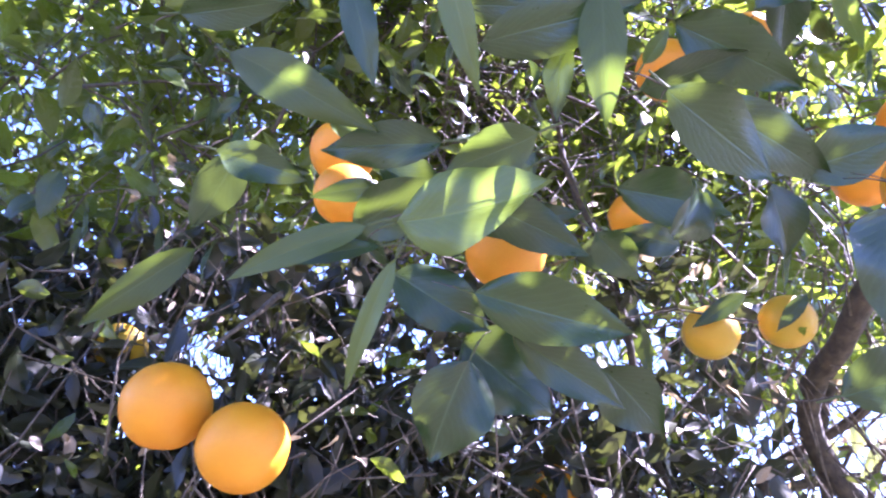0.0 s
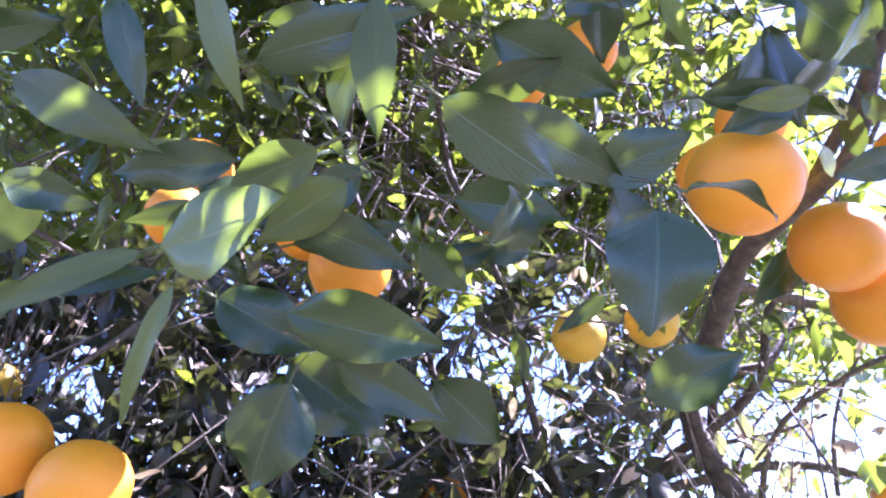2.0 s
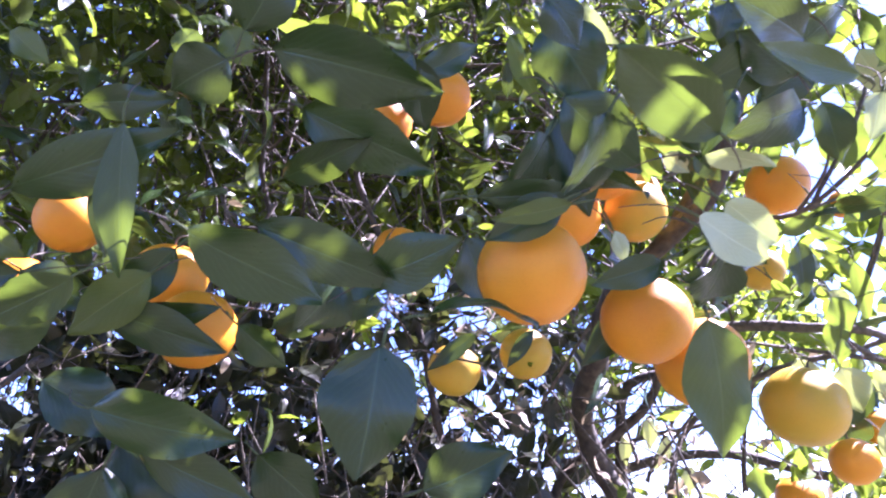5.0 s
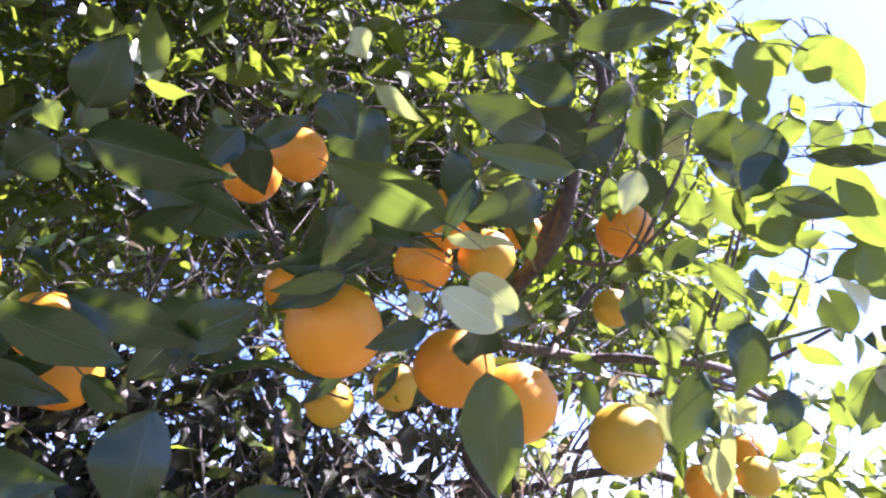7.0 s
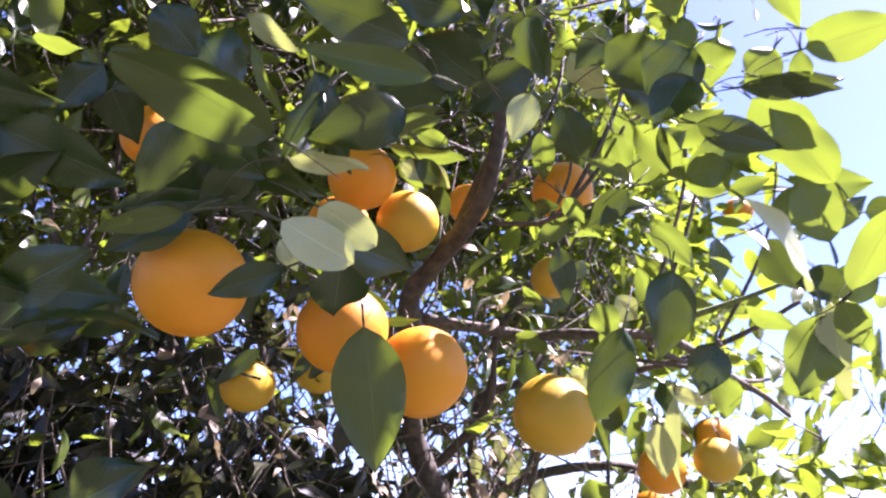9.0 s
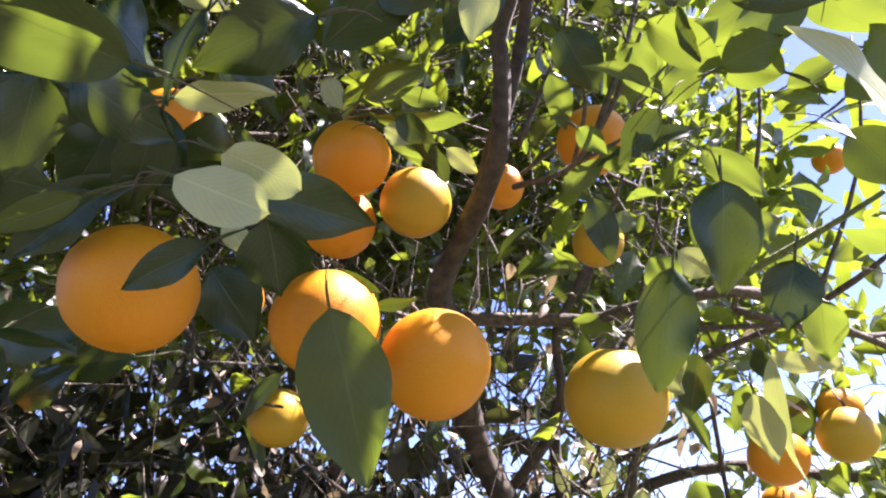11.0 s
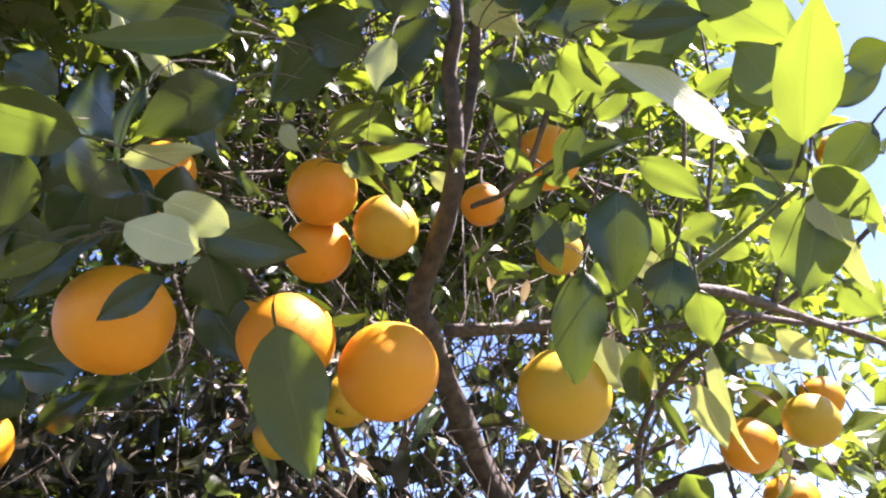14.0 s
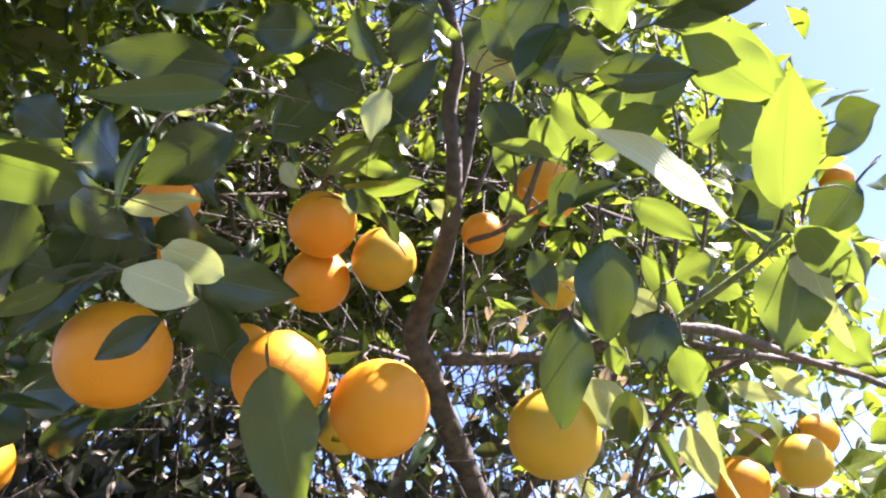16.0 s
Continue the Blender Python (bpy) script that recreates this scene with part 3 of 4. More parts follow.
hero_leaf((-0.516, 0.436, 1.537), (-0.572, 0.432, 1.518), 0.014, (0.06, -1.00, 0.08), 14, 20, mature)
hero_leaf((-0.357, 0.387, 1.626), (-0.286, 0.431, 1.597), 0.044, (0.12, -0.82, -0.56), 14, 15, mature)
hero_leaf((-0.327, 0.414, 1.642), (-0.238, 0.458, 1.615), 0.038, (0.25, -0.83, -0.49), 14, 20, mature)
hero_leaf((-0.469, 0.506, 1.616), (-0.379, 0.535, 1.587), 0.040, (0.12, -0.86, -0.49), 14, 20, mature)
hero_leaf((-0.242, 0.391, 1.560), (-0.254, 0.396, 1.492), 0.056, (-0.07, -1.00, -0.07), 14, 18, mature)
hero_leaf((-0.547, 0.366, 1.680), (-0.525, 0.387, 1.616), 0.022, (0.13, -0.96, -0.26), 14, 20, mature)
hero_leaf((-0.490, 0.346, 1.681), (-0.462, 0.374, 1.603), 0.020, (-0.17, -0.91, -0.38), 14, 20, young)
hero_leaf((-0.398, 0.370, 1.687), (-0.392, 0.391, 1.597), 0.029, (-0.13, -0.96, -0.24), 14, 20, grown)
hero_leaf((-0.418, 0.397, 1.674), (-0.417, 0.413, 1.618), 0.020, (-0.14, -0.95, -0.27), 14, 20, mature)
hero_leaf((-0.638, 0.424, 1.668), (-0.526, 0.423, 1.610), 0.035, (-0.19, -0.91, -0.36), 14, 25, grown)
hero_leaf((-0.467, 0.388, 1.651), (-0.369, 0.384, 1.690), 0.038, (0.20, -0.80, -0.57), 14, 18, mature)
hero_leaf((-0.428, 0.403, 1.602), (-0.482, 0.418, 1.578), 0.032, (0.06, -0.77, -0.63), 10, 20, grown)
hero_leaf((-0.425, 0.424, 1.626), (-0.417, 0.430, 1.614), 0.008, (-0.25, -0.79, -0.55), 14, 20, young)
hero_leaf((-0.260, 0.453, 1.619), (-0.200, 0.434, 1.641), 0.040, (-0.11, -0.88, -0.46), 14, 20, mature)
hero_leaf((-0.461, 0.510, 1.541), (-0.352, 0.513, 1.522), 0.050, (-0.03, -0.95, -0.30), 14, 20, mature)
hero_leaf((-0.461, 0.544, 1.502), (-0.484, 0.565, 1.432), 0.063, (0.16, -0.93, -0.33), 14, 20, mature)
hero_leaf((-0.432, 0.526, 1.519), (-0.349, 0.559, 1.481), 0.037, (0.23, -0.92, -0.31), 14, 20, mature)
hero_leaf((-0.328, 0.564, 1.799), (-0.308, 0.549, 1.830), 0.018, (0.08, -0.89, -0.45), 14, 20, young)
hero_leaf((-0.659, 0.389, 1.668), (-0.587, 0.387, 1.679), 0.028, (0.09, -0.68, -0.72), 14, 20, mature)
hero_leaf((-0.694, 0.450, 1.769), (-0.724, 0.461, 1.744), 0.026, (0.41, -0.55, -0.72), 14, 20, young)
hero_leaf((-0.638, 0.444, 1.602), (-0.576, 0.453, 1.588), 0.029, (0.06, -0.93, -0.36), 14, 20, mature)
hero_leaf((-0.634, 0.470, 1.618), (-0.667, 0.493, 1.567), 0.035, (0.43, -0.69, -0.59), 14, 20, mature)
hero_leaf((-0.374, 0.541, 1.610), (-0.338, 0.557, 1.580), 0.034, (0.03, -0.90, -0.44), 14, 20, mature)
hero_leaf((-0.361, 0.586, 1.517), (-0.312, 0.608, 1.476), 0.052, (0.12, -0.93, -0.35), 14, 20, mature)
hero_leaf((-0.320, 0.382, 1.747), (-0.212, 0.394, 1.724), 0.052, (-0.05, -0.79, -0.62), 14, 20, mature)
hero_leaf((-0.219, 0.409, 1.582), (-0.152, 0.446, 1.586), 0.026, (0.05, -0.50, 0.86), 16, 55, mature)
hero_leaf((-0.500, 0.476, 1.770), (-0.425, 0.476, 1.775), 0.030, (0.04, -0.79, -0.62), 14, 20, mature)
hero_leaf((-0.405, 0.496, 1.860), (-0.381, 0.509, 1.830), 0.033, (0.03, -0.93, -0.36), 14, 20, young)
hero_leaf((-0.443, 0.496, 1.860), (-0.428, 0.506, 1.833), 0.028, (0.15, -0.94, -0.30), 14, 20, young)
hero_leaf((-0.590, 0.493, 1.856), (-0.556, 0.504, 1.830), 0.028, (0.10, -0.95, -0.28), 14, 20, young)
hero_leaf((-0.157, 0.543, 1.893), (-0.128, 0.568, 1.831), 0.022, (-0.64, -0.55, -0.53), 14, 20, young)
hero_leaf((-0.527, 0.551, 1.567), (-0.449, 0.567, 1.533), 0.054, (0.17, -0.98, -0.05), 14, 20, mature)
hero_leaf((-0.470, 0.574, 1.526), (-0.396, 0.595, 1.480), 0.073, (0.26, -0.96, -0.00), 14, 20, mature)
hero_leaf((-0.225, 0.508, 1.491), (-0.166, 0.489, 1.515), 0.043, (-0.24, -0.96, -0.15), 14, 20, mature)
hero_leaf((-0.546, 0.523, 1.649), (-0.485, 0.536, 1.622), 0.039, (0.13, -0.98, -0.14), 14, 20, mature)
hero_leaf((0.259, 0.496, 1.800), (0.344, 0.499, 1.808), 0.024, (0.10, -0.55, -0.83), 14, 20, mature)
hero_leaf((0.152, 0.480, 1.816), (0.195, 0.476, 1.833), 0.018, (0.33, -0.29, -0.90), 14, 20, young)
hero_leaf((0.170, 0.556, 1.798), (0.179, 0.574, 1.759), 0.029, (-0.24, -0.86, -0.46), 14, 20, young)
hero_leaf((0.110, 0.466, 1.841), (0.129, 0.477, 1.820), 0.012, (-0.56, -0.41, -0.72), 14, 20, young)
hero_leaf((0.144, 0.634, 1.766), (0.164, 0.646, 1.743), 0.022, (-0.10, -0.84, -0.53), 14, 20, young)
hero_leaf((-0.001, 0.545, 1.768), (0.023, 0.557, 1.747), 0.021, (-0.18, -0.77, -0.61), 14, 20, mature)
hero_leaf((0.213, 0.522, 1.734), (0.252, 0.520, 1.745), 0.030, (0.07, -0.91, -0.40), 14, 20, young)
hero_leaf((0.193, 0.558, 1.773), (0.232, 0.550, 1.797), 0.033, (0.03, -0.93, -0.36), 14, 20, young)
hero_leaf((0.295, 0.502, 1.842), (0.272, 0.513, 1.813), 0.036, (-0.13, -0.96, -0.27), 14, 20, young)
hero_leaf((0.307, 0.487, 1.828), (0.308, 0.503, 1.792), 0.019, (-0.46, -0.81, -0.38), 14, 20, young)
hero_leaf((0.301, 0.464, 1.829), (0.350, 0.471, 1.821), 0.033, (-0.02, -0.66, -0.75), 14, 20, young)
hero_leaf((0.220, 0.486, 1.863), (0.214, 0.503, 1.826), 0.027, (-0.27, -0.90, -0.35), 14, 20, young)
hero_leaf((0.239, 0.478, 1.836), (0.233, 0.494, 1.801), 0.034, (-0.31, -0.89, -0.34), 14, 20, young)
hero_leaf((0.212, 0.392, 1.831), (0.242, 0.399, 1.816), 0.039, (-0.22, -0.66, -0.71), 14, 20, young)
hero_leaf((0.174, 0.405, 1.853), (0.187, 0.425, 1.803), 0.031, (-0.44, -0.78, -0.44), 14, 20, young)
hero_leaf((0.196, 0.432, 1.786), (0.165, 0.443, 1.757), 0.049, (-0.15, -0.96, -0.22), 14, 20, mature)
hero_leaf((0.179, 0.520, 1.782), (0.220, 0.538, 1.739), 0.031, (-0.25, -0.78, -0.57), 14, 20, young)
hero_leaf((0.211, 0.477, 1.754), (0.273, 0.485, 1.737), 0.028, (-0.05, -0.82, -0.57), 14, 20, mature)
hero_leaf((-0.196, 0.637, 1.726), (-0.173, 0.673, 1.665), 0.059, (0.45, -0.83, -0.33), 14, 20, mature)
hero_leaf((-0.324, 0.480, 1.770), (-0.222, 0.501, 1.724), 0.054, (-0.11, -0.79, -0.60), 14, 20, mature)
hero_leaf((-0.344, 0.510, 1.724), (-0.269, 0.482, 1.744), 0.036, (-0.01, -0.60, -0.80), 14, 20, mature)
hero_leaf((-0.554, 0.511, 1.585), (-0.487, 0.489, 1.617), 0.046, (0.04, -0.78, -0.62), 14, 20, mature)
hero_leaf((-0.589, 0.510, 1.680), (-0.542, 0.520, 1.657), 0.026, (0.14, -0.98, -0.15), 14, 20, young)
hero_leaf((-0.377, 0.641, 1.634), (-0.310, 0.632, 1.655), 0.036, (0.01, -0.90, -0.44), 14, 20, mature)
hero_leaf((-0.136, 0.438, 1.735), (-0.111, 0.466, 1.671), 0.041, (0.33, -0.91, -0.27), 14, 20, mature)
hero_leaf((0.184, 0.582, 1.755), (0.151, 0.610, 1.731), 0.028, (-0.39, -0.82, -0.42), 14, 20, mature)
hero_leaf((0.108, 0.634, 1.731), (0.146, 0.632, 1.753), 0.021, (0.20, -0.86, -0.46), 14, 20, young)
hero_leaf((-0.488, 0.443, 1.619), (-0.568, 0.445, 1.607), 0.034, (0.04, -0.91, -0.41), 14, 20, mature)
hero_leaf((-0.427, 0.493, 1.636), (-0.489, 0.510, 1.593), 0.041, (0.11, -0.85, -0.51), 14, 20, young)
hero_leaf((-0.276, 0.654, 1.662), (-0.350, 0.630, 1.657), 0.033, (0.30, -0.85, -0.44), 14, 20, mature)
hero_leaf((-0.273, 0.612, 1.704), (-0.289, 0.634, 1.656), 0.023, (-0.12, -0.92, -0.38), 14, 20, mature)
hero_leaf((-0.425, 0.520, 1.666), (-0.469, 0.527, 1.617), 0.036, (0.32, -0.85, -0.42), 14, 20, mature)
hero_leaf((-0.472, 0.541, 1.608), (-0.385, 0.528, 1.621), 0.030, (-0.06, -0.86, -0.51), 14, 20, mature)
hero_leaf((-0.190, 0.437, 1.672), (-0.116, 0.436, 1.677), 0.023, (0.04, -0.78, -0.62), 14, 20, mature)
hero_leaf((-0.136, 0.396, 1.723), (-0.087, 0.415, 1.679), 0.045, (-0.23, -0.77, -0.59), 14, 20, mature)
hero_leaf((-0.060, 0.407, 1.754), (-0.037, 0.433, 1.691), 0.033, (-0.41, -0.78, -0.47), 14, 20, mature)
hero_leaf((-0.350, 0.573, 1.672), (-0.255, 0.581, 1.657), 0.052, (0.03, -0.94, -0.34), 14, 20, mature)
hero_leaf((-0.072, 0.379, 1.853), (0.022, 0.385, 1.842), 0.039, (-0.03, -0.75, -0.66), 14, 20, mature)
hero_leaf((0.031, 0.387, 1.838), (0.117, 0.382, 1.855), 0.034, (0.06, -0.79, -0.60), 14, 20, mature)
hero_leaf((-0.030, 0.475, 1.780), (0.061, 0.459, 1.820), 0.044, (0.12, -0.80, -0.58), 14, 20, mature)
hero_leaf((0.044, 0.513, 1.795), (0.101, 0.498, 1.834), 0.036, (0.01, -0.93, -0.37), 14, 20, mature)
hero_leaf((0.145, 0.454, 1.811), (0.192, 0.467, 1.781), 0.043, (-0.19, -0.76, -0.62), 14, 20, mature)
hero_leaf((-0.142, 0.422, 1.879), (-0.130, 0.432, 1.855), 0.029, (-0.52, -0.67, -0.53), 14, 20, underside_and_glare)
hero_leaf((-0.123, 0.440, 1.835), (-0.083, 0.452, 1.807), 0.023, (-0.47, -0.33, -0.82), 14, 20, underside_and_glare)
hero_leaf((-0.044, 0.514, 1.790), (-0.033, 0.523, 1.766), 0.018, (-0.06, -0.91, -0.40), 14, 20, underside_and_glare)
hero_leaf((0.123, 0.559, 1.736), (0.139, 0.567, 1.716), 0.018, (-0.18, -0.85, -0.50), 14, 20, young)
hero_leaf((-0.018, 0.571, 1.781), (0.006, 0.579, 1.767), 0.020, (0.02, -0.88, -0.48), 14, 20, underside_and_glare)
hero_leaf((-0.093, 0.476, 1.665), (-0.082, 0.490, 1.646), 0.016, (0.47, -0.82, -0.31), 14, 20, underside_and_glare)
hero_leaf((0.140, 0.698, 1.613), (0.161, 0.717, 1.588), 0.036, (-0.07, -0.75, -0.66), 14, 20, underside_and_glare)
hero_leaf((0.343, 0.679, 1.616), (0.364, 0.700, 1.590), 0.034, (-0.06, -0.76, -0.65), 14, 20, young)
hero_leaf((0.126, 0.496, 1.837), (0.160, 0.521, 1.810), 0.030, (-0.37, -0.41, -0.83), 14, 20, underside_and_glare)
hero_leaf((-0.184, 0.749, 1.658), (-0.237, 0.764, 1.620), 0.021, (-0.10, -0.96, -0.25), 14, 20, mature)
hero_leaf((-0.121, 0.749, 1.663), (-0.150, 0.766, 1.624), 0.018, (-0.25, -0.94, -0.24), 14, 20, mature)
hero_leaf((-0.100, 0.419, 1.705), (-0.141, 0.451, 1.668), 0.032, (0.37, -0.48, -0.80), 14, 20, mature)
hero_leaf((0.290, 0.455, 1.803), (0.343, 0.421, 1.798), 0.037, (-0.50, -0.70, -0.52), 10, 15, young)
hero_leaf((0.296, 0.524, 1.722), (0.342, 0.499, 1.714), 0.035, (-0.49, -0.79, -0.37), 16, 20, young)
hero_leaf((0.342, 0.523, 1.655), (0.312, 0.547, 1.634), 0.032, (-0.50, -0.83, -0.25), 14, 20, mature)
hero_leaf((0.347, 0.525, 1.702), (0.371, 0.517, 1.700), 0.026, (-0.35, -0.79, -0.51), 14, 20, mature)
hero_leaf((0.296, 0.494, 1.664), (0.280, 0.488, 1.715), 0.035, (-0.36, -0.91, -0.20), 12, 20, young)
hero_leaf((0.311, 0.494, 1.712), (0.270, 0.484, 1.771), 0.039, (-0.39, -0.82, -0.41), 14, 24, young)
hero_leaf((0.287, 0.470, 1.627), (0.261, 0.486, 1.630), 0.026, (-0.52, -0.73, -0.45), 14, 20, mature)
hero_leaf((0.292, 0.494, 1.622), (0.320, 0.521, 1.591), 0.026, (-0.06, -0.73, -0.68), 18, 25, young)
hero_leaf((-0.242, 0.466, 1.808), (-0.230, 0.515, 1.770), 0.039, (0.37, -0.62, -0.70), 16, 20, mature)
hero_leaf((-0.236, 0.475, 1.795), (-0.188, 0.488, 1.837), 0.026, (0.50, -0.80, -0.34), 16, 20, mature)
hero_leaf((-0.731, 0.630, 1.609), (-0.808, 0.615, 1.521), 0.035, (0.50, -0.82, -0.29), 12, 25, grown)
hero_leaf((0.147, 0.729, 1.631), (0.169, 0.763, 1.585), 0.044, (0.17, -0.83, -0.53), 16, 20, underside_and_glare)
hero_leaf((0.169, 0.746, 1.611), (0.191, 0.773, 1.586), 0.028, (0.28, -0.77, -0.58), 16, 20, underside_and_glare)
hero_leaf((0.200, 0.734, 1.706), (0.227, 0.761, 1.689), 0.029, (0.31, -0.70, -0.65), 16, 20, underside_and_glare)
hero_leaf((-0.007, 0.581, 1.822), (0.027, 0.600, 1.814), 0.018, (0.28, -0.75, -0.60), 16, 10, young)
hero_leaf((-0.033, 0.574, 1.816), (0.018, 0.579, 1.835), 0.024, (0.31, -0.72, -0.62), 18, 10, young)
hero_leaf((-0.020, 0.628, 1.823), (-0.008, 0.653, 1.794), 0.022, (0.30, -0.78, -0.55), 18, 10, young)
hero_leaf((0.158, 0.607, 1.838), (0.172, 0.635, 1.801), 0.032, (0.03, -0.80, -0.60), 18, 10, young)
hero_leaf((0.120, 0.640, 1.857), (0.123, 0.671, 1.814), 0.028, (0.10, -0.80, -0.59), 18, 10, young)
hero_leaf((0.183, 0.611, 1.865), (0.207, 0.651, 1.813), 0.033, (-0.01, -0.79, -0.62), 18, 10, young)
hero_leaf((0.221, 0.566, 1.793), (0.272, 0.560, 1.822), 0.034, (0.20, -0.85, -0.49), 18, 10, young)
hero_leaf((0.252, 0.535, 1.729), (0.214, 0.540, 1.760), 0.035, (-0.43, -0.83, -0.36), 18, 10, young)
hero_leaf((-0.012, 0.839, 1.940), (0.021, 0.873, 1.917), 0.027, (0.26, -0.70, -0.67), 14, 20, underside_and_glare)
hero_leaf((0.091, 1.099, 1.618), (0.094, 1.118, 1.565), 0.026, (0.04, -0.94, -0.34), 30, 30, underside_and_glare)
hero_leaf((0.122, 1.104, 1.590), (0.101, 1.121, 1.539), 0.025, (-0.06, -0.95, -0.29), 30, 30, underside_and_glare)
hero_leaf((0.051, 1.101, 1.591), (0.055, 1.118, 1.543), 0.023, (0.09, -0.94, -0.33), 30, 30, underside_and_glare)
hero_leaf((0.153, 1.110, 1.546), (0.142, 1.124, 1.506), 0.033, (-0.09, -0.95, -0.31), 30, 30, underside_and_glare)
hero_leaf((0.335, 0.905, 1.657), (0.368, 0.927, 1.620), 0.028, (-0.07, -0.84, -0.54), 20, 30, underside_and_glare)
hero_leaf((0.284, 0.871, 1.636), (0.332, 0.875, 1.613), 0.023, (-0.08, -0.94, -0.33), 20, 30, underside_and_glare)
hero_leaf((0.289, 0.909, 1.606), (0.309, 0.935, 1.554), 0.048, (-0.12, -0.87, -0.49), 16, 20, mature)
hero_leaf((0.205, 1.006, 1.540), (0.220, 1.019, 1.496), 0.044, (-0.04, -0.96, -0.29), 16, 20, young)
hero_leaf((0.330, 0.985, 1.533), (0.356, 0.991, 1.504), 0.019, (-0.10, -0.95, -0.29), 20, 20, young)
hero_leaf((0.187, 0.713, 1.675), (0.187, 0.730, 1.633), 0.026, (-0.11, -0.93, -0.36), 16, 20, young)
hero_leaf((-0.295, 0.532, 1.646), (-0.324, 0.516, 1.601), 0.054, (0.75, -0.60, -0.27), 14, 20, mature)
hero_leaf((-0.136, 0.428, 1.665), (-0.186, 0.426, 1.636), 0.030, (0.21, -0.93, -0.31), 14, 20, mature)
# near leaves end

# ---- twigs that carry the near leaves and the fruit ----


def spray(start, way, n):
    """A short twig from a leaf's or fruit's stalk back into the crown."""
    back = Vector((rng.uniform(-0.4, 0.4), 0.9, rng.uniform(0.0, 0.5))).normalized()
    a = start + (way + back * 0.5).normalized() * n * 0.45
    return smooth_line([start, a, a + (way * 0.5 + back).normalized() * n * 0.55], 3)


def joined(name, tubes, mat, label):
    verts, faces = [], []
    for v, f in tubes:
        k = len(verts)
        verts.extend(v)
        faces.extend(tuple(i + k for i in q) for q in f)
    ob = mesh_object(name, verts, faces, mat)
    return tagged(adopt(ob), label, kind="stuff")


tubes = [tube_data(spray(top, Vector((0, 0.8, 0.6)), 0.04), 0.0010, 0.0006, 5) for _, _, top in FRUIT]
tubes += [tube_data(spray(p, -way, 0.05), 0.0007, 0.0003, 5) for p, way in LEAF_BASES]
joined("twig", tubes, twig_bark, "thin green twigs that carry leaves and fruit")

# ---- crown: leaves and twigs further in ----


def ease(a, b, v):
    return max(0.0, min(1.0, (v - a) / (b - a)))


def crown_density(x, y, z):
    """How thickly the crown is leaved at a place, 0 to 1."""
    rag = noise.noise((x * 2.4, y * 2.4, z * 2.4))
    # Overhang added above the view, unseen, to shade the near leaves.
    if 0.1 < y < 0.8 and -0.9 < x < 0.36 + 0.1 * rag and max(2.05, 1.62 + 0.95 * y) < z < 2.65:
        return 0.55 + 0.5 * noise.noise((x * 5, y * 5 + 3, z * 5))
    e = ((x + 0.5) / 1.7) ** 2 + ((y - 1.5) / 1.2) ** 2 + ((z - 1.9) / 1.45) ** 2 + 0.2 * rag
    edge = 0.48 + 0.35 * (y - 1) + 0.14 * rag + 0.32 * (1 - ease(1.62, 1.8, z - 0.12 * (y - 1)))
    if e > 1 or x > edge:
        return 0.0
    front = 0.80 if x < 0 else 0.86
    front -= 0.42 * ease(1.95, 2.33, z)
    if y < front:
        return 0.0
    d = 0.45 + 0.9 * max(0.0, min(0.6, 0.3 + noise.noise((x * 3.5 + 9, y * 3.5, z * 3.5))))
    d *= 0.45 + 0.55 * ease(0.9, 1.5, z - 0.12 * y)
    open_side = ease(-0.1, 0.06, x - 0.2 * (y - 1)) * (1 - ease(1.57 + 0.05 * ease(0.1, 0.3, x), 1.81 + 0.03 * ease(0.1, 0.3, x), z - 0.17 * (y - 1)))
    d *= 0.5 + (0.3 + 0.4 * ease(0.05, -0.3, x)) * ease(1.85, 2.2, z) + 0.04 * (1 - ease(1.55, 1.8, z - 0.12 * (y - 1)))
    d *= 1 - 0.85 * ease(0.46, 0.36, (z - 1.43) / (y - 0.1)) * ease(0.15, 0.0, x)
    d *= 1 - 0.6 * ease(-0.6, -1.0, x) * ease(1.75, 2.0, z - 0.3 * (y - 1))
    return d * (1 - 0.93 * open_side)


def blades(places, sizes, normals, axes, seeds):
    """Many small folded blades in one mesh."""
    verts, faces, uvs = [], [], []
    shapes = [leaf_data(1.0, w, fo, cu, sd, 5, 4) for w, fo, cu, sd in ((0.46, 16, 25, 1), (0.42, 24, 45, 2), (0.5, 12, 15, 3), (0.4, 30, -30, 4), (0.48, 18, 60, 5), (0.36, 20, 20, 6))]
    shapes = [(np.array(v), np.array(f), np.array(u)) for v, f, u in shapes]
    k, allv, allf, allu = 0, [], [], []
    for p, s, n, a, sd in zip(places, sizes, normals, axes, seeds):
        v, f, u = shapes[sd % len(shapes)]
        n = n - a * (n @ a)
        n /= np.linalg.norm(n) + 1e-9
        m = np.stack([a, np.cross(n, a), n])
        allv.append(v @ m * s + p)
        allf.append(f + k)
        allu.append(u)
        k += len(v)
    return np.concatenate(allv), np.concatenate(allf), np.concatenate(allu)


SHAFTS = []


def shaft(x, y, z, width):
    """A gap in the crown through which the sun reaches this place."""
    SHAFTS.append((Vector((x, y, z)), width))


shaft(-0.033, 0.405, 1.619, 0.035)
shaft(0.007, 0.556, 1.614, 0.018)
shaft(-0.042, 0.498, 1.599, 0.012)
shaft(-0.071, 0.632, 1.754, 0.018)
shaft(-0.258, 0.399, 1.538, 0.012)
shaft(-0.430, 0.608, 1.616, 0.014)
shaft(-0.554, 0.561, 1.698, 0.025)
shaft(-0.579, 0.496, 1.645, 0.015)
shaft(-0.232, 0.577, 1.839, 0.014)
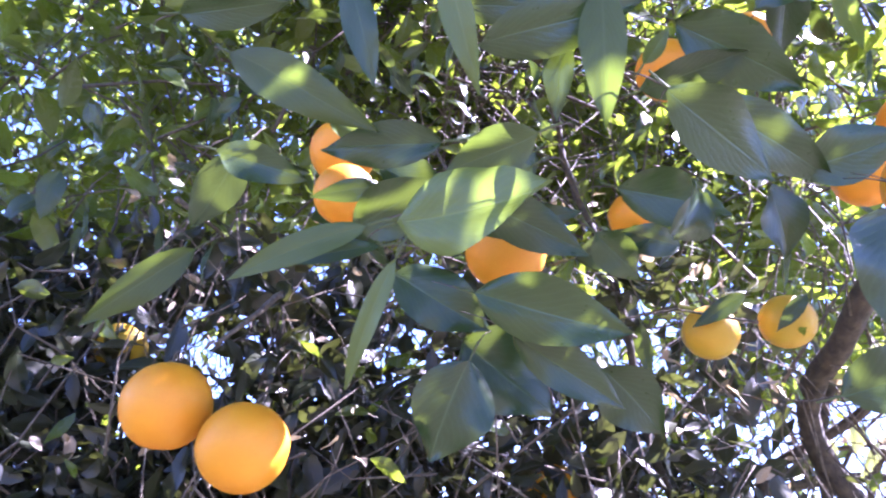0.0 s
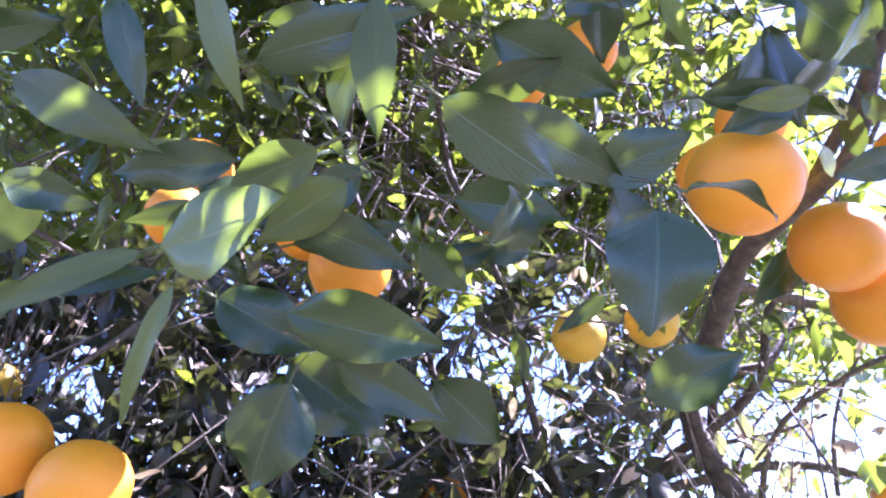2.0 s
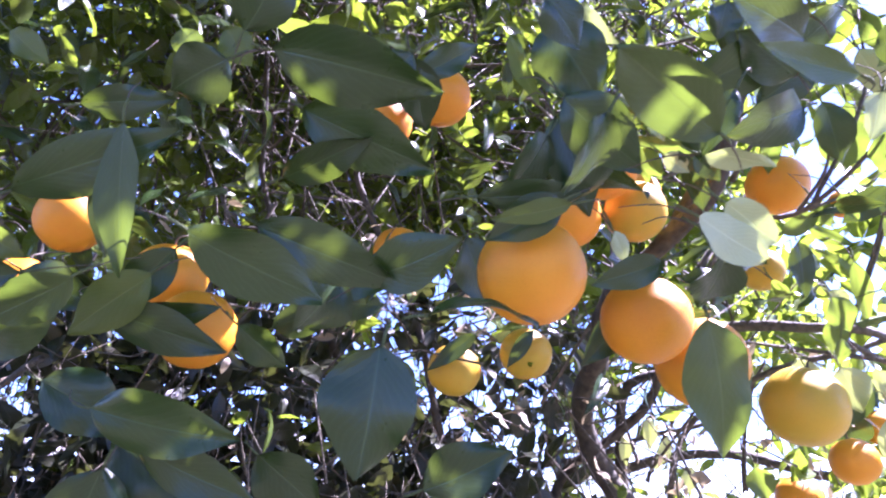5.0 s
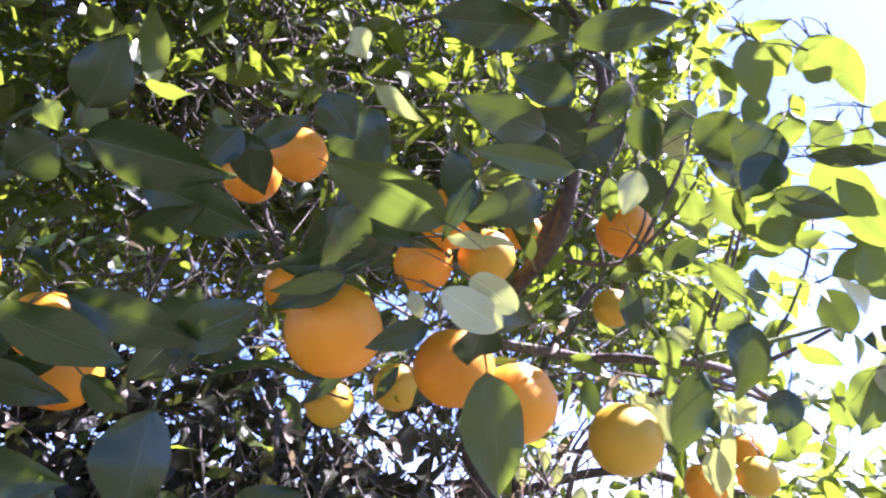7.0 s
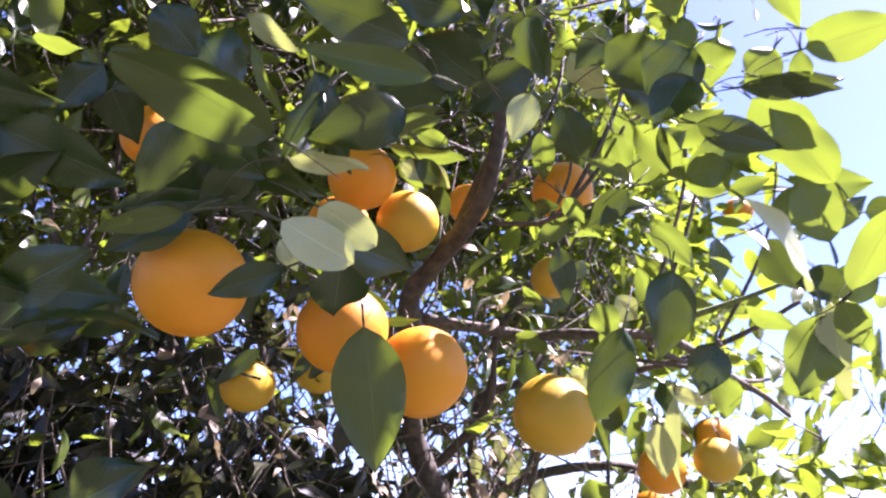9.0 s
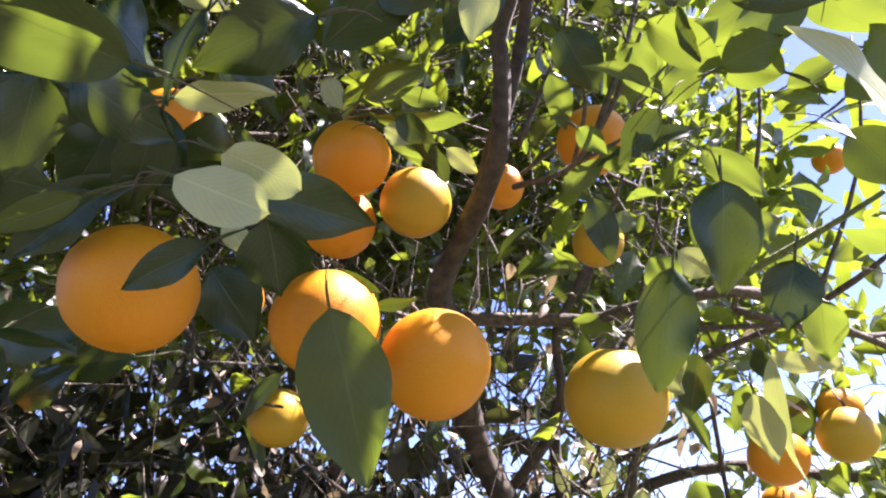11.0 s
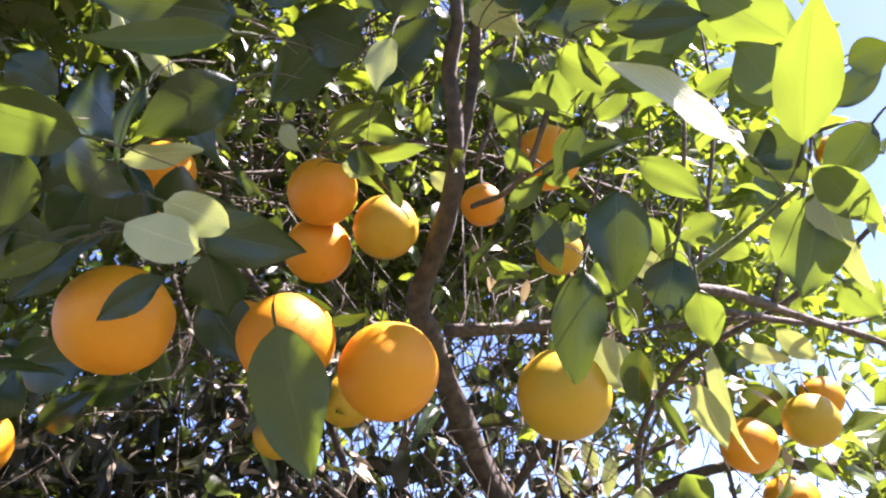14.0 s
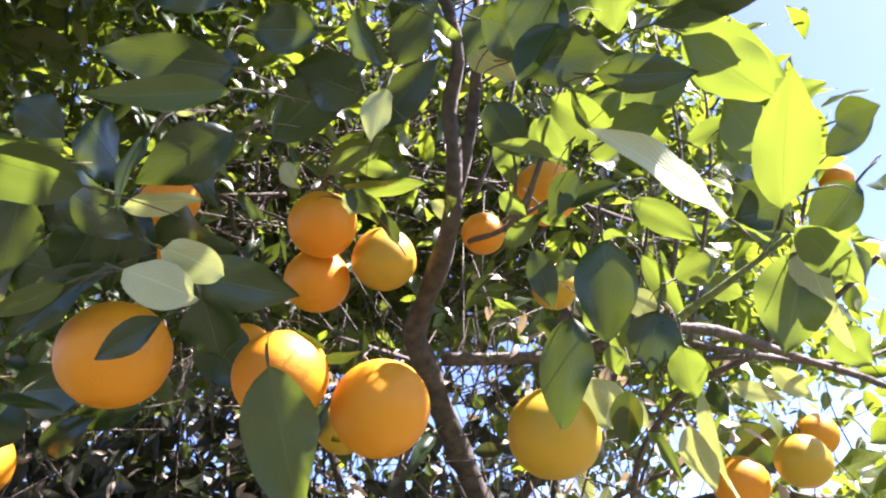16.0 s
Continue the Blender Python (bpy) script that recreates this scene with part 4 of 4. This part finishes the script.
shaft(-0.058, 0.365, 1.705, 0.02)
shaft(0.198, 0.394, 1.645, 0.03)
shaft(0.249, 0.447, 1.613, 0.03)
shaft(-0.019, 0.386, 1.665, 0.02)
shaft(0.077, 0.423, 1.735, 0.02)
shaft(0.073, 0.425, 1.737, 0.02)
shaft(-0.072, 0.342, 1.672, 0.02)
shaft(0.284, 0.545, 1.572, 0.04)
shaft(0.293, 0.413, 1.629, 0.04)
shaft(0.144, 0.650, 1.575, 0.03)
shaft(-0.053, 0.647, 1.765, 0.02)
shaft(-0.044, 0.514, 1.627, 0.012)
shaft(-0.020, 0.415, 1.657, 0.03)
shaft(-0.584, 0.552, 1.648, 0.02)
shaft(-0.041, 0.536, 1.648, 0.012)
shaft(-0.370, 0.549, 1.959, 0.04)
shaft(0.147, 0.662, 1.592, 0.025)
shaft(0.135, 0.645, 1.595, 0.02)
shaft(-0.045, 0.585, 1.750, 0.012)
shaft(-0.620, 0.665, 1.760, 0.028)
shaft(-0.415, 0.600, 1.640, 0.012)
shaft(0.420, 0.560, 1.950, 0.08)
shaft(0.300, 0.500, 1.850, 0.05)
shaft(-0.720, 0.700, 2.000, 0.03)
shaft(-0.544, 0.495, 1.617, 0.02)
shaft(-0.622, 0.655, 1.455, 0.003)
shaft(-0.261, 0.388, 1.530, 0.02)
shaft(0.104, 0.635, 1.571, 0.02)
shaft(-0.047, 0.483, 1.578, 0.012)
shaft(-0.031, 0.519, 1.619, 0.015)
shaft(-0.309, 0.831, 1.981, 0.03)
shaft(-0.408, 0.569, 1.967, 0.03)
shaft(-0.130, 0.419, 1.865, 0.02)
shaft(-0.106, 0.437, 1.822, 0.02)
shaft(0.070, 0.423, 1.731, 0.02)
shaft(0.294, 1.025, 1.593, 0.04)
shaft(-0.038, 0.384, 1.670, 0.02)
shaft(-0.038, 0.513, 1.613, 0.012)
shaft(0.279, 0.574, 1.747, 0.03)
shaft(0.234, 0.420, 1.629, 0.03)
shaft(-0.036, 0.590, 1.725, 0.012)
shaft(-0.024, 0.531, 1.613, 0.012)
shaft(0.150, 0.656, 1.593, 0.02)
shaft(0.228, 0.719, 1.547, 0.02)
shaft(-0.100, 0.370, 1.700, 0.035)
shaft(-0.070, 0.350, 1.680, 0.03)
shaft(0.300, 0.480, 1.620, 0.04)
shaft(0.003, 0.558, 1.612, 0.03)
shaft(-0.025, 0.535, 1.640, 0.02)
shaft(-0.600, 0.560, 1.640, 0.03)
shaft(0.006, 0.851, 1.927, 0.020)
shaft(0.093, 1.104, 1.590, 0.020)
shaft(0.111, 1.108, 1.566, 0.020)
shaft(0.349, 0.907, 1.636, 0.020)
shaft(0.307, 0.868, 1.624, 0.020)
shaft(-0.463, 0.372, 1.536, 0.03)
shaft(-0.580, 0.424, 1.640, 0.03)
shaft(-0.395, 0.380, 1.642, 0.025)
shaft(-0.455, 0.410, 1.590, 0.025)
shaft(0.158, 0.746, 1.608, 0.030)
shaft(0.180, 0.760, 1.599, 0.025)
shaft(0.139, 0.708, 1.592, 0.020)
shaft(0.243, 0.726, 1.553, 0.020)
shaft(0.304, 0.531, 1.578, 0.030)



def in_shaft(p, spare=0.026):
    p = Vector(p)
    for c, w in SHAFTS:
        o = p - c
        along = o.dot(SUN)
        if along > 0.04 and (o - SUN * along).length < w + spare:
            return True
    return False


def flecks(count, low, high, seed):
    """Narrow gaps that let the sun's flecks down to places in this part of the crown."""
    r = np.random.default_rng(seed)
    return r.uniform(low, high, (count, 3)), r.uniform(0.012, 0.028, count)


FLECKS = [flecks(180, (-1.0, 0.78, 1.42), (0.2, 1.3, 1.85), 31), flecks(150, (-0.8, 0.6, 1.72), (0.25, 1.1, 2.4), 32), flecks(40, (0.0, 0.8, 1.45), (0.4, 1.2, 1.75), 33)]


def sunlit_gap(places, spare):
    """Which of the places lie in one of those gaps."""
    hit = np.zeros(len(places), dtype=bool)
    for spots, widths in FLECKS:
        for c, w in zip(spots, widths):
            o = places - c
            along = o @ np.array(SUN)
            off = np.linalg.norm(o - along[:, None] * np.array(SUN), axis=1)
            hit |= (along > 0.03) & (off < w + spare)
    return hit


def scatter(count, seed):
    r = np.random.default_rng(seed)
    out = []
    while len(out) < count:
        p = r.uniform((-1.9, 0.35, 0.7), (0.95, 2.3, 3.1))
        if r.random() < crown_density(*p) and not in_shaft(p):
            out.append(p)
    return np.array(out), r


places, r = scatter(36000, 3)
outer = [p for p in r.uniform((0.28, 0.85, 1.5), (0.6, 1.3, 2.4), (2200, 3)) if p[0] < 0.40 + 0.35 * (p[1] - 0.9) + 0.08 * r.normal() and r.random() < 0.2 + 0.8 * ease(1.72, 1.86, p[2]) and not in_shaft(p)]
lower = r.uniform((0.46, 0.95, 1.3), (1.0, 1.5, 1.62), (360, 3))
places = np.concatenate([places, outer, lower])
places = places[~sunlit_gap(places, 0.016)]
axes = r.normal(size=(len(places), 3)) + (0, -0.25, -0.25)
axes /= np.linalg.norm(axes, axis=1)[:, None]
normals = r.normal(size=(len(places), 3)) * 0.9 + (0.1, -0.1, 0.55)
sizes = r.uniform(0.04, 0.08, len(places))
low = np.clip((1.75 - places[:, 2] + 0.12 * (places[:, 1] - 1)) / 0.2, 0, 1) * (places[:, 0] < 0.1)
sizes *= 1 - 0.32 * low
v, f, u = blades(places, sizes, normals, axes, range(len(places)))
foliage = mesh_object("foliage", v.tolist(), f.tolist(), crown_leaf, None, True, u)
tagged(adopt(foliage), "dense dark green leaves deeper in the crown", kind="stuff")

# unseen foliage added overhead, which keeps the sun off the inner leaves
r = np.random.default_rng(41)
places = []
while len(places) < 4000:
    p = r.uniform((-1.0, -0.05, 2.08), (0.66, 0.68, 2.75))
    if p[2] < 1.66 + 0.98 * p[1] or p[0] > 0.32 + 0.66 * (p[2] - 2.08) + 0.08 * noise.noise((p[0] * 3, p[1] * 3, p[2] * 3)):
        continue
    if noise.noise((p[0] * 6, p[1] * 6 + 8, p[2] * 6)) > -0.3 and not in_shaft(p, 0.012):
        places.append(p)
places = np.array(places)
axes = r.normal(size=(len(places), 3)) + (0, -0.2, -0.3)
axes /= np.linalg.norm(axes, axis=1)[:, None]
normals = r.normal(size=(len(places), 3)) * 0.6 + (0.3, 0, 0.7)
v, f, u = blades(places, r.uniform(0.06, 0.1, len(places)), normals, axes, range(len(places)))
overhead = mesh_object("overhead_foliage", v.tolist(), f.tolist(), crown_leaf, None, True, u)
tagged(adopt(overhead), "unseen green leaves added overhead to shade the inner crown", kind="stuff")

# the shaded thicket low in the crown: leaves in clumps with gaps between them, coloured dark for shade
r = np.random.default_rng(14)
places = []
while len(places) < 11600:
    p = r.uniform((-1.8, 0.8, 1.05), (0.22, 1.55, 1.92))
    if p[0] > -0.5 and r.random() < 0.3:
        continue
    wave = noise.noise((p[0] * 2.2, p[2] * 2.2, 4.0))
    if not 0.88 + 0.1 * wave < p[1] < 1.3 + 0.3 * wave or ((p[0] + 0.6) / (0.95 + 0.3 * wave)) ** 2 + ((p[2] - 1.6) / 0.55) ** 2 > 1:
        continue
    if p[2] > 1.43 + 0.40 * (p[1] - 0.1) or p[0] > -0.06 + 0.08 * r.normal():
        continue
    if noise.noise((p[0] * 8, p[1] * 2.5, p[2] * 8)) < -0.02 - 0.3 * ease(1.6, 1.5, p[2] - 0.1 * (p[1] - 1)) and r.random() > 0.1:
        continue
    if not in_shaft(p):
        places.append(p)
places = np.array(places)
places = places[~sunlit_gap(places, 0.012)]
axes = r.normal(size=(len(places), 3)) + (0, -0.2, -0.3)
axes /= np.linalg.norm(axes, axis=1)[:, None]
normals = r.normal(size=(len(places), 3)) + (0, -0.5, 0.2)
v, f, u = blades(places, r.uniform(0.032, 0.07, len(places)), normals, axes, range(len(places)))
thicket = mesh_object("thicket", v.tolist(), f.tolist(), shaded_leaf, None, True, u)
tagged(adopt(thicket), "leaves low in the crown, coloured dark for the shade inside", kind="stuff")

spots, r = scatter(4200, 8)
spots = spots[(spots[:, 1] > 0.85) & (spots[:, 0] < 0.26 + 0.3 * (spots[:, 1] - 1))]
tubes = []
for p in spots:
    p = Vector(p)
    d = Vector(r.normal(size=3)) + Vector((0, 0, 0.7))
    d.normalize()
    n = r.uniform(0.12, 0.4)
    bow = Vector(r.normal(size=3)) * 0.03
    tubes.append(tube_data([p - d * n / 2, p + bow, p + d * n / 2], r.uniform(0.001, 0.004), 0.0008, 4))
for k in range(950):
    p = Vector(r.uniform((-1.2, 0.8, 1.25), (0.1, 1.5, 1.8)))
    p.z += 0.1 * (p.y - 0.8)
    if in_shaft(p):
        continue
    d = Vector((r.normal() * 0.45, r.normal() * 0.45, 1 if r.random() < 0.8 else 0.1)).normalized()
    n = r.uniform(0.06, 0.3)
    bow = Vector(r.normal(size=3)) * 0.02
    tubes.append(tube_data([p - d * n / 2, p + bow, p + d * n / 2], r.uniform(0.0008, 0.0024), 0.0006, 4))
for k in range(260):
    p = Vector(r.uniform((-0.1, 0.95, 1.25), (0.95, 1.5, 1.68)))
    if p.x < 0.35 and k % 2:
        continue
    if in_shaft(p):
        continue
    d = Vector((r.normal() * 0.5, r.normal() * 0.4, 1.0 if r.random() < 0.7 else 0.2)).normalized()
    n = r.uniform(0.1, 0.38)
    bow = Vector(r.normal(size=3)) * 0.03
    tubes.append(tube_data(smooth_line([p - d * n / 2, p + bow, p + d * n / 2], 3), r.uniform(0.0007, 0.0018), 0.0005, 4))
joined("brushwood", tubes, twig_bark, "bare grey-brown twigs inside the crown")

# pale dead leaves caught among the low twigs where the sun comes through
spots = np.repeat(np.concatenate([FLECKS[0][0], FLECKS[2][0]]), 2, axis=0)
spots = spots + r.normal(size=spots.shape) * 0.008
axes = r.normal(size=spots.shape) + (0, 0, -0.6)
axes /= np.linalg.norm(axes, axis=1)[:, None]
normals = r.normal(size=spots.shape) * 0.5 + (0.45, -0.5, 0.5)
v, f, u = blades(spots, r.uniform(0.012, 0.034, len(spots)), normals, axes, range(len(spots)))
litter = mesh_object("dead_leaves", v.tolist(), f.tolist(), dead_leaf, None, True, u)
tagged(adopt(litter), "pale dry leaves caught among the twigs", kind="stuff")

# ---- leaves of the crown's face, one by one ----
kinds = []
for w, fo, cu, sd in ((0.40, 24, 35, 1), (0.34, 38, 55, 2), (0.46, 16, 20, 3), (0.30, 44, -40, 4), (0.38, 28, 75, 5)):
    for mat in (mature, young):
        verts, faces, uvs = leaf_data(1.0, w, fo, cu, sd + 0.3, 8, 6)
        ob = mesh_object("leaf", verts, faces, mat, None, True, uvs)
        kinds.append(ob.data)
        bpy.data.objects.remove(ob)


def blocks(p, c, rad, way):
    off = p - c
    return p.y < c.y + 0.02 and (off - way * off.dot(way)).length < rad + 0.03


r = np.random.default_rng(21)
count = 0
while count < 340:
    if count % 3 == 1:
        p = Vector(r.uniform((0.05, 0.5, 1.6), (0.42, 0.98, 2.3)))
        if p.x > 0.35 + 0.3 * (p.y - 0.6) + 0.05 * r.normal():
            continue
    else:
        p = Vector(r.uniform((-0.95, 0.52, 1.62), (0.1, 0.85, 2.35)))
        if p.y < 0.62 + 0.2 * ease(1.95, 1.7, p.z):
            continue
    if in_shaft(p):
        continue
    if any(blocks(p, c, rad, Vector(way).normalized()) for c, rad, _ in FRUIT for way in ((0, -0.93, -0.36), (0.25, -0.88, -0.4))):
        continue
    ax = Vector(r.normal(size=3)) * 0.85 + Vector((0.15, -0.35, -0.75))
    ax.normalize()
    n = Vector(r.normal(size=3)) * 0.9 + Vector((0.1, -0.3, 0.4))
    if r.random() < 0.3:
        n = Vector((0.5, -0.62, 0.52)) + Vector(r.normal(size=3)) * 0.16
    n = (n - ax * n.dot(ax)).normalized()
    m = Matrix((ax, n.cross(ax), n)).transposed().to_4x4() @ Matrix.Scale(r.uniform(0.036, 0.072), 4)
    m.translation = p
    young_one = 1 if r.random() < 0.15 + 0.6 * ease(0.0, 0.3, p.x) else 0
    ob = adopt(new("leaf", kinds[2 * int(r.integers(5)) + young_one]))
    ob.matrix_basis = m
    add_petiole(ob, 0.2)
    count += 1

# mature leaves round the upper limb
for k in range(34):
    s = r.random()
    p = Vector((0.055 + 0.05 * s, 0.62 - 0.05 * s, 1.81 + 0.24 * s)) + Vector(r.normal(size=3)) * 0.045
    p.y = min(p.y, 0.62) - 0.01
    if in_shaft(p):
        continue
    ax = Vector(r.normal(size=3)) + Vector((0, -0.3, -0.6))
    ax.normalize()
    n = Vector(r.normal(size=3)) * 0.6 + Vector((0.1, -0.7, 0.4))
    n = (n - ax * n.dot(ax)).normalized()
    m = Matrix((ax, n.cross(ax), n)).transposed().to_4x4() @ Matrix.Scale(r.uniform(0.04, 0.062), 4)
    m.translation = p
    ob = adopt(new("leaf", kinds[2 * int(r.integers(5)) + (1 if r.random() < 0.4 else 0)]))
    ob.matrix_basis = m
    add_petiole(ob, 0.2)

# leaves added on the sunward side to shade some of the oranges
hero_leaf((-0.525, 0.720, 1.755), (-0.440, 0.712, 1.700), 0.062, SUN, 14, 25, mature)
hero_leaf((-0.610, 0.760, 1.790), (-0.530, 0.745, 1.735), 0.070, SUN, 14, 25, mature)
hero_leaf((-0.550, 0.750, 1.760), (-0.478, 0.740, 1.715), 0.062, SUN, 14, 25, mature)
hero_leaf((-0.150, 0.500, 1.738), (-0.060, 0.492, 1.700), 0.055, SUN, 14, 25, mature)
hero_leaf((-0.665, 0.740, 1.705), (-0.560, 0.725, 1.650), 0.065, SUN, 14, 25, mature)
hero_leaf((-0.640, 0.700, 1.720), (-0.575, 0.760, 1.665), 0.050, SUN, 16, 20, mature)
# leaves that stand in front of two oranges and partly cover them
hero_leaf((0.130, 0.653, 1.731), (0.137, 0.668, 1.677), 0.028, (0.07, -0.96, -0.27), 12, 18, mature)
hero_leaf((0.164, 0.682, 1.722), (0.135, 0.666, 1.707), 0.019, (0.59, -0.77, -0.26), 10, 15, young)
hero_leaf((-0.544, 0.538, 1.638), (-0.596, 0.522, 1.614), 0.020, (0.43, -0.81, -0.40), 12, 22, mature)
